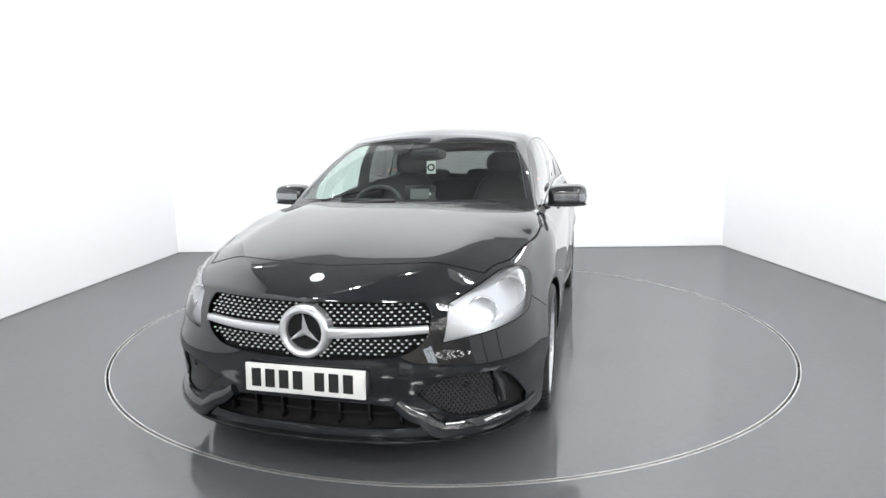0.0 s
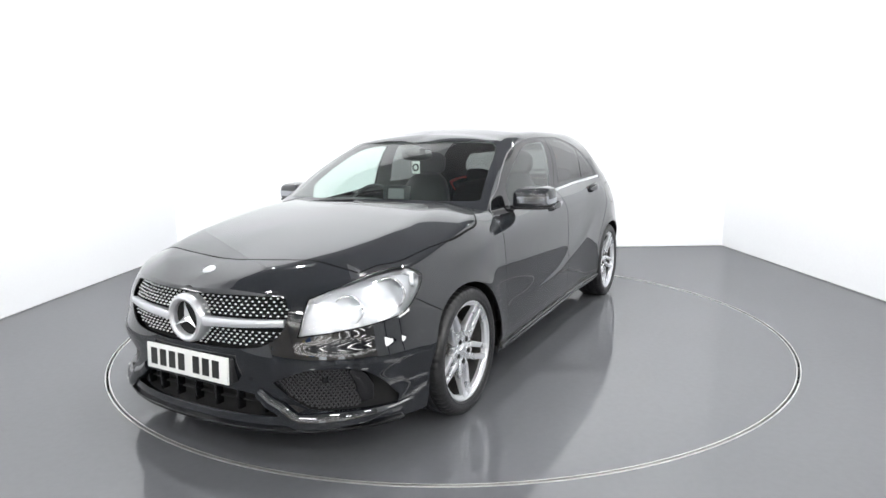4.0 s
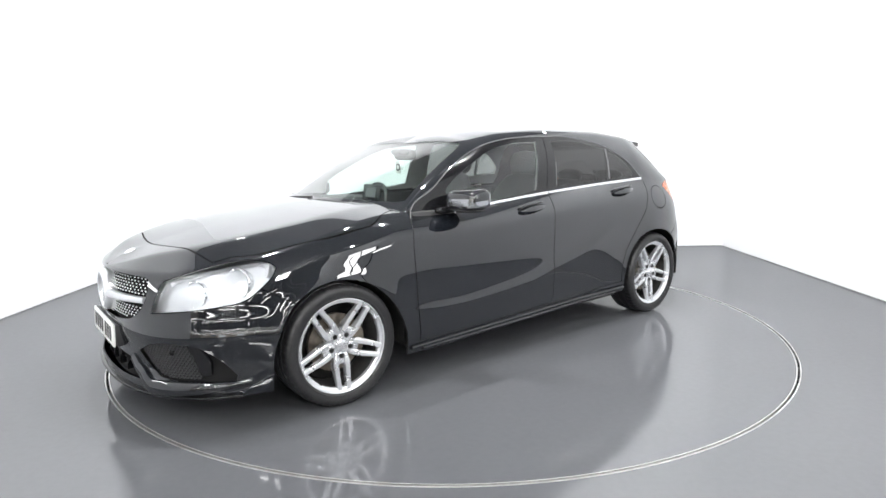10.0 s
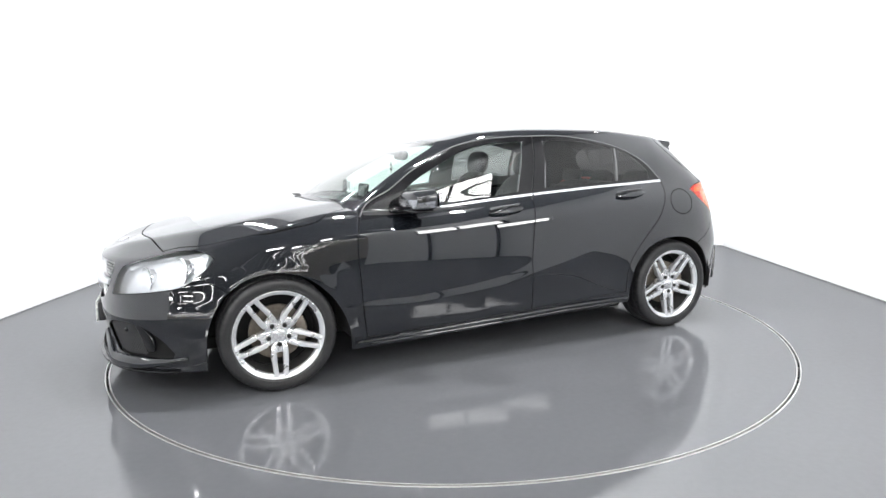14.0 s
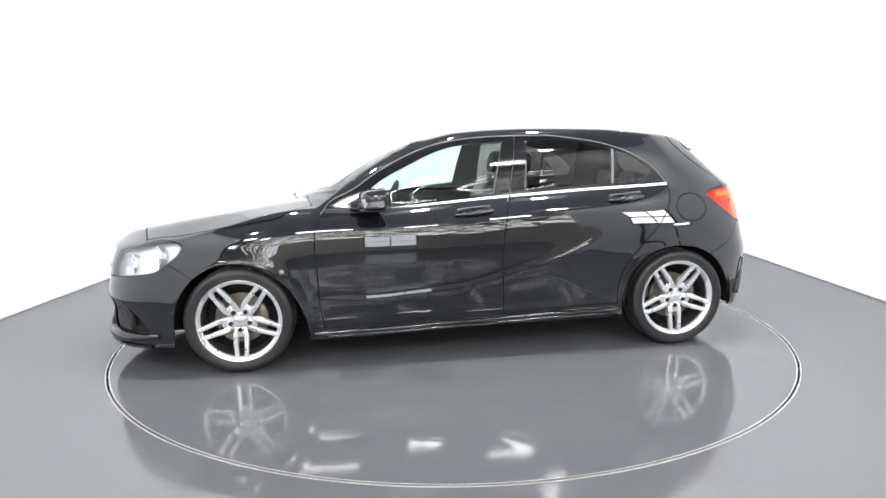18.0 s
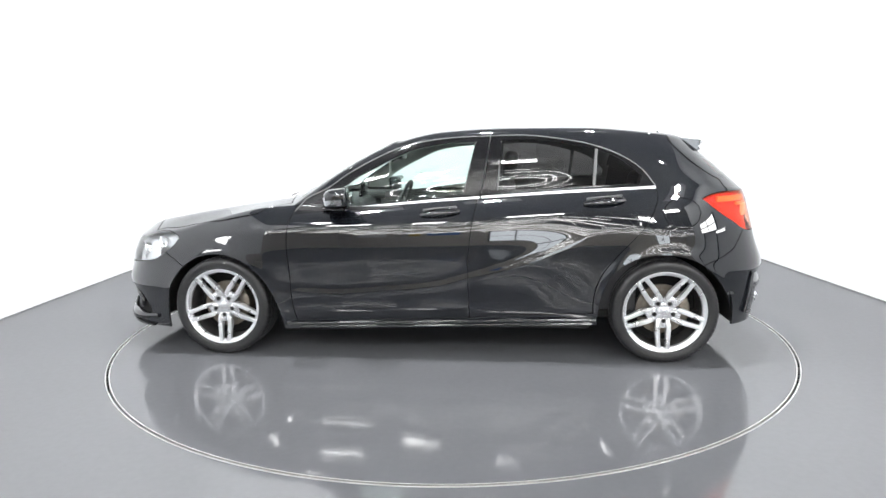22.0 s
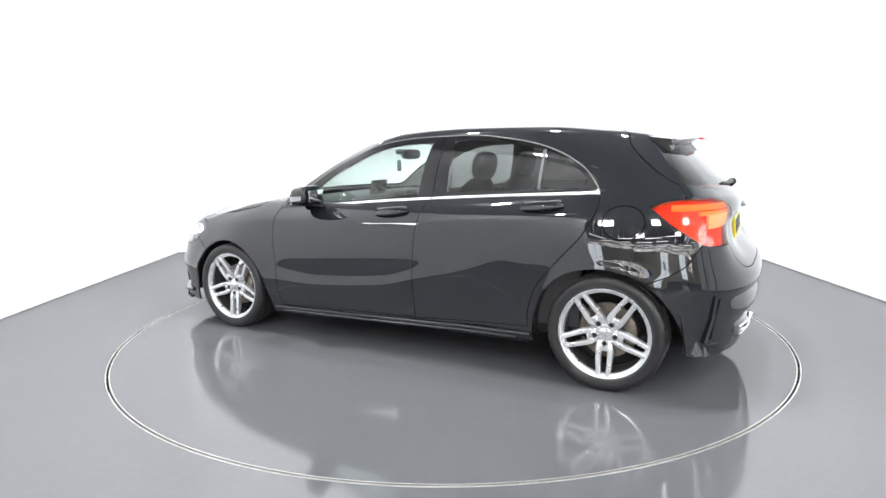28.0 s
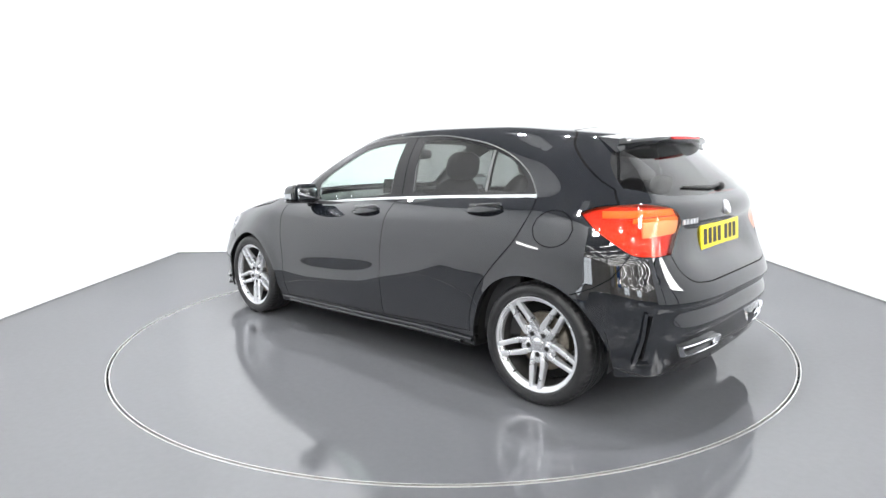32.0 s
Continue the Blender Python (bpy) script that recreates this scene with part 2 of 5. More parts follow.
structure(block("wall_hall_return", -9, ROOM_X0 - 0.15, WALL_Y0 - 0.1, WALL_Y0, 0, ROOM_Z, HALL), "pale beige painted hall return wall", "wall")
structure(block("wall_hall_return", ROOM_X1 + 0.15, 9, WALL_Y0 - 0.1, WALL_Y0, 0, ROOM_Z, HALL), "pale beige painted hall return wall", "wall")
structure(block("wall_hall_east", 9, 9.15, -22, WALL_Y0, 0, ROOM_Z, HALL), "pale beige painted hall side wall", "wall")


# thin dark grey strip along the foot of the studio walls
structure(block("foot_strip", ROOM_X0, ROOM_X1, ROOM_Y1 - 0.005, ROOM_Y1, 0.001, 0.008, STRIP_GREY), "thin grey strip at the wall foot", "trim")
structure(block("foot_strip", ROOM_X0, ROOM_X0 + 0.005, WALL_Y0, ROOM_Y1 - 0.006, 0.001, 0.008, STRIP_GREY), "thin grey strip at the wall foot", "trim")
structure(block("foot_strip", ROOM_X1 - 0.005, ROOM_X1, WALL_Y0, ROOM_Y1 - 0.006, 0.001, 0.008, STRIP_GREY), "thin grey strip at the wall foot", "trim")

turntable = tagged(new("turntable"), "round grey turntable with a bright steel edge, flush with the floor", "turntable")
bm = bmesh.new()
lathe(bm, [(0.001, 0.0), (R_DISC - 0.006, 0.0)], 160, "z")
lathe(bm, [(R_DISC - 0.001, -0.12), (0.001, -0.12)], 160, "z")
part("disc", bm, FLOOR, turntable)
bm = bmesh.new()
lathe(bm, [(R_DISC - 0.006, -0.02), (R_DISC - 0.006, 0.001), (R_DISC, 0.001), (R_DISC, -0.12)], 160, "z")
part("steel_rim", bm, STEEL, turntable, "worn bright steel rim")
bm = bmesh.new()
lathe(bm, [(R_HOLE, -0.1), (R_HOLE, 0.0015), (R_HOLE + 0.006, 0.0015), (R_HOLE + 0.006, -0.01)], 160, "z")
structure(part("trim", bm, STEEL, None), "thin steel edging of the floor round the turntable", "trim")


def tube_light():
    t = tagged(new("tube_light"), "lit white fluorescent tube light under the ceiling", "ceiling light", "hall tube lights")
    block("housing", -0.61, 0.61, -0.04, 0.04, 0.016, 0.05, WALL, t, 0.006)
    bm = bmesh.new()
    lathe(bm, [(0.001, -0.59), (0.013, -0.588), (0.013, 0.588), (0.001, 0.59)], 10, "x")
    part("tube", bm, TUBE, t, "glowing tube")
    for x in (-0.3, 0.3):
        block("hanger", x - 0.006, x + 0.006, -0.006, 0.006, 0.05, ROOM_Z - 2.85, STEEL, t)
    return t


tube = tube_light()
first = True
rnd = random.Random(5)
for row in range(12):
    for col in range(11):
        m = pose(-7.6 + 1.45 * col + (0.6 if row % 2 else 0) + rnd.uniform(-0.3, 0.3), -6.4 - 1.28 * row + rnd.uniform(-0.35, 0.35), 2.85, 0, 0, rnd.choice((0, 0, 0, 90)))
        if first:
            tube.matrix_basis, first = m, False
        else:
            copy_thing(tube, m)


def spot_light(x, y):
    t = tagged(new("ceiling_spot"), "compact white ceiling floodlight, out of view", "ceiling light", "studio floodlights")
    block("housing", -0.33, 0.33, -0.22, 0.22, 0.03, 0.1, WALL, t, 0.01)
    block("bracket", -0.03, 0.03, -0.02, 0.02, 0.1, 0.25, STEEL, t)
    t.location = (x, y, ROOM_Z - 0.25)


# housings for the spots and downlights, and for the two added fill lamps
for x, y in [p[:2] for p in SPOTS] + list(DOWNLIGHTS + ADDED_WASH):
    spot_light(x, y)
# windows of the hall, in its far wall and in its side walls
for k, (x, y, turn) in enumerate(((-1.2, -22, 0), (4.6, -22, 0), (-9, -8.2, -90), (-9, -12, -90), (9, -9.4, 90))):
    w = structure(new(f"window_{k + 1}"), "bright four-pane hall window with a dark frame", "window")
    for i in range(2):
        for j in range(2):
            block("pane", -1.1 + i * 1.13, -0.03 + i * 1.13, 0.012, 0.03, 0.9 + j * 1.05, 1.9 + j * 1.05, DAY, w)
    block("window_frame", -1.18, 1.18, 0.002, 0.01, 0.82, 3.03, TRIM, w)
    w.matrix_world = pose(x, y, 0, 0, 0, turn)
BOARD_BLUE = grain(material("blue_board", (0.05, 0.16, 0.5), 0.5), 8, 0.85, 1.1)
BOARD_YELLOW = grain(material("yellow_board", (0.7, 0.5, 0.06), 0.5), 8, 0.85, 1.1)
for x, wide, z0, z1, mat, tint in ((-7.5, 1.3, 2.3, 3.2, CARD, "plain white"), (-5.6, 0.5, 2.4, 3.0, BOARD_YELLOW, "plain yellow"), (-4.3, 1.5, 2.5, 3.2, BOARD_BLUE, "plain blue")):
    b = tagged(new("notice_board"), tint + " board fixed to the hall wall", "board", "hall boards")
    block("panel", -wide / 2, wide / 2, 0.002, 0.03, z0, z1, mat, b, 0.004)
    block("ledge", -wide / 2, wide / 2, 0.004, 0.06, z0 - 0.03, z0 - 0.002, STEEL, b)
    b.location = (x, -22, 0)
for sx in (-1, 1):
    x = ROOM_X0 + 0.04 if sx < 0 else ROOM_X1 - 0.04
    p = tagged(new("wall_light"), "flat lit panel light on the studio side wall", "wall light", "wall panel lights")
    block("frame", -0.02, 0.02, -0.42, 0.42, -0.1, 0.1, WALL, p, 0.006)
    for k in (-1, 1):
        block("diffuser", -sx * 0.021, -sx * 0.027, -0.38, 0.38, k * 0.038 - 0.034, k * 0.038 + 0.034, PANEL, p)
    p.location = (x, -2.4, 1.48) if sx < 0 else (x, -2.75, 1.32)
# a tall four-pane softbox stands against the side wall beside the camera
p = tagged(new("softbox"), "tall lit white softbox with four panes against the side wall", "softbox")
block("case", 0.0, 0.06, -0.8, 0.8, 1.45, 2.35, TRIM, p, 0.01)
for i in (-1, 1):
    for j in (-1, 1):
        block("diffuser", -0.008, -0.001, i * 0.39 - 0.355, i * 0.39 + 0.355, 1.9 + j * 0.22 - 0.19, 1.9 + j * 0.22 + 0.19, PANEL, p)
    block("leg", 0.01, 0.05, i * 0.6 - 0.02, i * 0.6 + 0.02, 0.0, 1.455, TRIM, p, 0.004)
p.location = (ROOM_X1 - 0.08, -3.75, 0)

# ---------------------------------------------------------------- the car's skin
# Car space: x to the nose, y to the car's left, z up, origin on the ground midway between the axles.
XF, XR, XC0, XC1 = 2.245, -2.045, 1.0, -1.2
half_width = pchip([(-1.7, 0.885), (-1.35, 0.893), (-0.9, 0.885), (0.0, 0.882), (0.9, 0.883), (1.35, 0.893), (1.7, 0.888)])


def resample(pts, n):
    d = [0.0]
    for a, b in zip(pts, pts[1:]):
        d.append(d[-1] + math.dist(a, b))
    out, k = [], 0
    for i in range(n + 1):
        t = d[-1] * i / n
        while k < len(d) - 2 and d[k + 1] < t:
            k += 1
        f = (t - d[k]) / max(d[k + 1] - d[k], 1e-9)
        out.append(tuple(p + (q - p) * f for p, q in zip(pts[k], pts[k + 1])))
    return out


def end_arc(x0, x1, n, m):
    """Plan outline from the middle of an end (x1, 0) to the side at x0."""
    pts = []
    for i in range(401):
        a = math.pi / 2 * i / 400
        u = math.cos(a) ** (2 / n)
        y = max(1 - u ** n, 0.0) ** (1 / m)
        x = x0 + (x1 - x0) * u
        pts.append((x, y * half_width(x)))
    return pts


NF, NS, NR = 72, 120, 60
front_arc = resample(end_arc(XC0, XF, 4.2, 2.2), NF)
rear_arc = resample(end_arc(XC1, XR, 4.0, 3.0), NR)[::-1]
side_run = [(XC0 + (XC1 - XC0) * i / NS, half_width(XC0 + (XC1 - XC0) * i / NS)) for i in range(NS + 1)]
OUTLINE = front_arc + side_run[1:] + rear_arc[1:]
S_AT = [i / NF for i in range(NF)] + [1 + i / NS for i in range(NS)] + [2 + i / NR for i in range(NR + 1)]

z_low = pchip([(0, 0.165), (0.35, 0.165), (0.62, 0.165), (1.0, 0.17), (1.05, 0.165), (1.9, 0.225), (2.1, 0.225), (2.4, 0.228), (3, 0.235)])
z_top = pchip([(0, 0.716), (0.3, 0.718), (0.4, 0.73), (0.61, 0.774), (0.78, 0.846), (0.93, 0.91), (1.0, 0.927), (1.045, 0.931), (1.136, 0.922),
               (1.2, 0.925), (1.4545, 0.965), (1.77, 1.008), (2.0, 1.032), (2.28, 1.03), (2.45, 1.01), (3, 0.985)])
# how far the skin lies inside the plan outline, by height, at six places along it
SECTIONS = [
    (0.0, pchip([(0.1, 0.03), (0.2, 0.0), (0.3, 0.03), (0.45, 0.012), (0.6, 0.012), (0.7, 0.03), (0.78, 0.1)])),
    (0.4, pchip([(0.1, 0.03), (0.2, -0.01), (0.32, 0.0), (0.44, -0.022), (0.53, 0.0), (0.62, 0.024), (0.7, 0.064), (0.8, 0.14)])),
    (0.78, pchip([(0.1, 0.03), (0.3, 0.0), (0.43, -0.007), (0.52, 0.008), (0.6, 0.024), (0.68, 0.04), (0.76, 0.066), (0.85, 0.115)])),
    (1.15, pchip([(0.12, 0.03), (0.26, 0.02), (0.4, 0.006), (0.55, 0.004), (0.74, 0.0), (0.8, 0.022), (0.9, 0.075), (1.0, 0.125)])),
    (1.7, pchip([(0.12, 0.03), (0.26, 0.02), (0.4, 0.008), (0.6, 0.008), (0.74, 0.006), (0.86, 0.02), (0.95, 0.075), (1.04, 0.13)])),
    (2.1, pchip([(0.12, 0.03), (0.3, 0.004), (0.6, 0.0), (0.75, 0.008), (0.9, 0.045), (1.04, 0.12)])),
    (2.5, pchip([(0.15, 0.05), (0.3, 0.025), (0.42, 0.014), (0.53, 0.006), (0.56, 0.0), (0.6, 0.004), (0.7, 0.026), (0.85, 0.062), (1.04, 0.13)])),
    (2.63, pchip([(0.15, 0.07), (0.3, 0.035), (0.4, 0.022), (0.44, 0.004), (0.53, 0.02), (0.56, 0.0), (0.6, 0.008), (0.66, 0.034), (0.72, 0.066), (0.78, 0.096), (0.87, 0.114), (0.93, 0.108), (1.04, 0.155)])),
    (2.8, pchip([(0.15, 0.09), (0.3, 0.045), (0.41, 0.03), (0.44, 0.006), (0.535, 0.022), (0.565, 0.0), (0.61, 0.012), (0.645, 0.035), (0.7, 0.085), (0.76, 0.13), (0.86, 0.145), (0.92, 0.12), (0.95, 0.118), (1.04, 0.165)])),
    (3.0, pchip([(0.15, 0.09), (0.3, 0.045), (0.41, 0.03), (0.44, 0.004), (0.54, 0.02), (0.57, 0.0), (0.615, 0.012), (0.65, 0.035), (0.7, 0.085), (0.76, 0.135), (0.86, 0.15), (0.92, 0.122), (0.95, 0.12), (1.04, 0.165)])),
]


crease_z = pchip([(-1.3, 0.93), (-0.8, 0.888), (-0.2, 0.85), (0.365, 0.823), (0.9, 0.805), (1.3, 0.772), (1.65, 0.735)])
sweep_z = pchip([(-1.0, 0.78), (-0.81, 0.704), (-0.54, 0.589), (-0.2, 0.502), (0.0, 0.451), (0.34, 0.416), (0.61, 0.4), (0.9, 0.41)])
sweep_fade = pchip([(-1.05, 0.0), (-0.9, 0.22), (-0.7, 0.65), (-0.5, 1.0), (0.75, 1.0), (0.95, 0.5), (1.05, 0.0)])


def side_inset(x, z, top):
    """Depth of the door side: shoulder crease, hollow below it, then the rising sweep line and the tucked-in sill."""
    d = z - crease_z(x)
    rise = 0.5 * (d + math.sqrt(d * d + 0.00005))
    span = max(top - crease_z(x), 0.04)
    v = 0.03 * rise / span + 0.052 * (rise / span) ** 2.2 + 0.3 * max(z - 0.55, 0.0) ** 2
    w = sweep_fade(x)
    e = z - sweep_z(x)
    below = 0.5 * (-e + math.sqrt(e * e + 0.0001))
    above = 0.5 * (e + math.sqrt(e * e + 0.0001))
    v += w * (0.085 * below + 0.018 * (1 - math.exp(-above / 0.055)) * math.exp(-above / 0.16))
    v += 0.03 * max(0.3 - z, 0.0) / 0.15
    return v + 0.004


def inset(s, z, x=0.0, top=1.0):
    n = len(SECTIONS)
    i = min(max(sum(1 for q in SECTIONS if q[0] <= s) - 1, 0), n - 2)
    ids = (max(i - 1, 0), i, i + 1, min(i + 2, n - 1))
    at = [SECTIONS[k][0] for k in ids]
    f = [SECTIONS[k][1](z) for k in ids]
    h = at[2] - at[1]
    t = min((s - at[1]) / h, 1.0)
    slope = (f[2] - f[1]) / h
    m1 = 0.0 if i == 0 else (f[2] - f[0]) / (at[2] - at[0])
    m2 = slope if i == n - 2 else (f[3] - f[1]) / (at[3] - at[1])
    v = ((2 * t ** 3 - 3 * t * t + 1) * f[1] + (t ** 3 - 2 * t * t + t) * h * m1
         + (3 * t * t - 2 * t ** 3) * f[2] + (t ** 3 - t * t) * h * m2)
    w = min(max((s - 0.68) / 0.32, 0.0), 1.0) * min(max((2.14 - s) / 0.4, 0.0), 1.0)
    w = w * w * (3 - 2 * w)
    if w > 0:
        v = v * (1 - w) + side_inset(x, z, top) * w
    for hub in (1.35, -1.35):
        if abs(x - hub) < 0.6 and 0.55 < s < 2.5:
            r = math.hypot(x - hub, z - 0.3)
            v -= 0.008 * math.exp(-((r - 0.345) / 0.05) ** 2)
    return v


def outline_normal(i):
    a, b = OUTLINE[max(i - 1, 0)], OUTLINE[min(i + 1, len(OUTLINE) - 1)]
    tx, ty = b[0] - a[0], b[1] - a[1]
    if i == 0:
        return (1.0, 0.0)
    if i == len(OUTLINE) - 1:
        return (-1.0, 0.0)
    d = math.hypot(tx, ty)
    return (ty / d, -tx / d) 


NZ = 54


def lower_skin():
    g = np.zeros((len(OUTLINE), NZ + 1, 3))
    for i, (x, y) in enumerate(OUTLINE):
        nx, ny = outline_normal(i)
        s = S_AT[i]
        z0, z1 = z_low(s), z_top(s)
        for k in range(NZ + 1):
            z = z0 + (z1 - z0) * k / NZ
            d = inset(s, z, x, z1)
            g[i, k] = (x - nx * d, max(y - ny * d, 0.0) if 0 < i < len(OUTLINE) - 1 else 0.0, z)
    return g


LOWER = lower_skin()
EDGE = LOWER[:, NZ]
I_COWL = NF + round(0.05 * NS)

bonnet_mid = pchip([(1.02, 0.985), (1.2, 0.96), (1.4, 0.927), (1.6, 0.891), (1.8, 0.849), (2.0, 0.798), (2.13, 0.756), (2.205, 0.716)])


def crowned(v):
    """Share of the bonnet's fall: a broad crown, then a crease and a steeper flank."""
    k = v - 0.74
    bend = 0.5 * (k + math.sqrt(k * k + 0.0008)) - 0.5 * (-0.74 + math.sqrt(0.74 ** 2 + 0.0008))
    full = 0.5 * (0.26 + math.sqrt(0.26 ** 2 + 0.0008))
    return 0.36 * v ** 2 + 0.64 * bend / full


def bonnet_skin(n=30):
    g = np.zeros((I_COWL + 1, n + 1, 3))
    for i in range(I_COWL + 1):
        e = EDGE[i]
        t = (i / I_COWL) ** 1.15
        xm = EDGE[0][0] + (1.05 - EDGE[0][0]) * t
        zm = bonnet_mid(xm)
        f = min(i / 20, 1.0)
        f = f * f * (3 - 2 * f)
        for k in range(n + 1):
            v = k / n
            g[i, k] = (xm + (e[0] - xm) * v ** (1 + 0.6 * f), e[1] * v, zm + (e[2] - zm) * (v * (1 - f) + crowned(v) * f))
    return g


BONNET = bonnet_skin()

# greenhouse: from the waist up to the edge of the roof
N_SCREEN = 40


def belt_curve():
    a = Vector((1.05, 0, bonnet_mid(1.05)))
    b = Vector(EDGE[I_COWL])
    pts = []
    for i in range(N_SCREEN):
        t = i / N_SCREEN
        y = b.y * t
        pts.append((a.x + (b.x - a.x) * t ** 2.6, y, a.z + (b.z - a.z) * t ** 2.0))
    return pts + [tuple(p) for p in EDGE[I_COWL:]]


BELT = belt_curve()
NB = len(BELT)
roof_x = pchip([(0, 0.37), (0.12, 0.345), (0.18, 0.30), (0.205, 0.24), (0.25, 0.12), (0.72, -1.27), (0.8, -1.46), (0.85, -1.53), (1.0, -1.6)])
roof_y = pchip([(0, 0.0), (0.12, 0.38), (0.18, 0.52), (0.205, 0.56), (0.25, 0.59), (0.5, 0.61), (0.72, 0.585), (0.8, 0.53), (0.85, 0.42), (1.0, 0.0)])
roof_edge_z = pchip([(-1.6, 1.305), (-1.46, 1.33), (-1.27, 1.35), (-0.9, 1.379), (-0.4, 1.384), (0.0, 1.367), (0.12, 1.347), (0.24, 1.322), (0.37, 1.308)])
NT = 30


def upper_skin():
    g = np.zeros((NB, NT + 1, 3))
    for i, b in enumerate(BELT):
        q = i / (NB - 1)
        rx, ry = roof_x(q), roof_y(q) if i < NB - 1 else 0.0
        r = Vector((rx, ry, roof_edge_z(rx)))
        b = Vector(b)
        a0 = Vector(BELT[max(i - 1, 0)])
        a1 = Vector(BELT[min(i + 1, NB - 1)])
        out = (a1 - a0).cross(Vector((0, 0, 1)))
        out = Vector((out.x, out.y, 0)).normalized()
        if i == 0 or i == NB - 1:
            out = Vector((1 if i == 0 else -1, 0, 0))
        for k in range(NT + 1):
            t = k / NT
            p = b.lerp(r, t)
            bulge = 0.034 * math.sin(math.pi * t ** 1.25) * (1 - 0.75 * min(max((q - 0.74) / 0.12, 0.0), 1.0))
            p = p + out * bulge 
            if i in (0, NB - 1):
                p.y = 0
            g[i, k] = p
    return g


UPPER = upper_skin()
roof_mid = pchip([(-1.6, 1.315), (-1.45, 1.36), (-1.3, 1.394), (-0.9, 1.431), (-0.45, 1.439), (0.0, 1.415), (0.2, 1.371), (0.37, 1.308)])


def roof_skin(n=20):
    g = np.zeros((NB, n + 1, 3))
    for i in range(NB):
        e = UPPER[i, NT]
        t = i / (NB - 1)
        f = pchip([(0, 0.37), (0.2, 0.2), (0.25, 0.12), (0.72, -1.27), (0.8, -1.42), (1, -1.6)])(t)
        zm = roof_mid(f)
        for k in range(n + 1):
            v = k / n
            g[i, k] = (f + (e[0] - f) * v, e[1] * v, zm + (e[2] - zm) * v ** 2.2)
    return g


ROOF = roof_skin()


def grid_faces(ni, nj, base=0):
    return [(base + i * nj + j, base + (i + 1) * nj + j, base + (i + 1) * nj + j + 1, base + i * nj + j + 1) for i in range(ni - 1) for j in range(nj - 1)]


# ---------------------------------------------------------------- cutting the skin into panels
def merged_skin():
    bm = bmesh.new()
    for g in (LOWER, BONNET, UPPER, ROOF):
        ni, nj = g.shape[:2]
        vs = [bm.verts.new(tuple(p)) for p in g.reshape(-1, 3)]
        for f in grid_faces(ni, nj):
            if len({tuple(round(c, 5) for c in vs[k].co) for k in f}) == 4:
                bm.faces.new([vs[k] for k in f])
    bmesh.ops.remove_doubles(bm, verts=bm.verts, dist=0.0004)
    edge = [Vector(p) for p in UPPER[N_SCREEN + 8:NB - 12, NT]]
    near = [v for v in bm.verts if v.co.z > 1.2 and v.co.y > 0.3 and min((v.co - e).length for e in edge) < 0.075]
    for _ in range(6):
        bmesh.ops.smooth_vert(bm, verts=near, factor=0.5, use_axis_x=True, use_axis_y=True, use_axis_z=True)
    bad = [f for f in bm.faces if f.calc_area() < 1e-8]
    bmesh.ops.delete(bm, geom=bad, context="FACES")
    loose = [v for v in bm.verts if not v.link_faces]
    bmesh.ops.delete(bm, geom=loose, context="VERTS")
    for f in bm.faces:
        c = f.calc_center_median()
        f.normal_update()
        if f.normal.dot(Vector((c.x * 0.25, c.y, (c.z - 0.6)))) < 0:
            f.normal_flip()
    bm.normal_update()
    for i, v in enumerate(bm.verts):
        v.index = i
    pts, nrm = [], []
    for v in bm.verts:
        n = v.normal.copy()
        if v.co.y < 0.001:
            n.y = 0
            n.normalize()
        pts.append(v.co.copy())
        nrm.append(n)
    sk = Skin(pts, nrm)
    for f in bm.faces:
        sk.add([v.index for v in f.verts], f.normal.copy())
    bm.free()
    return sk


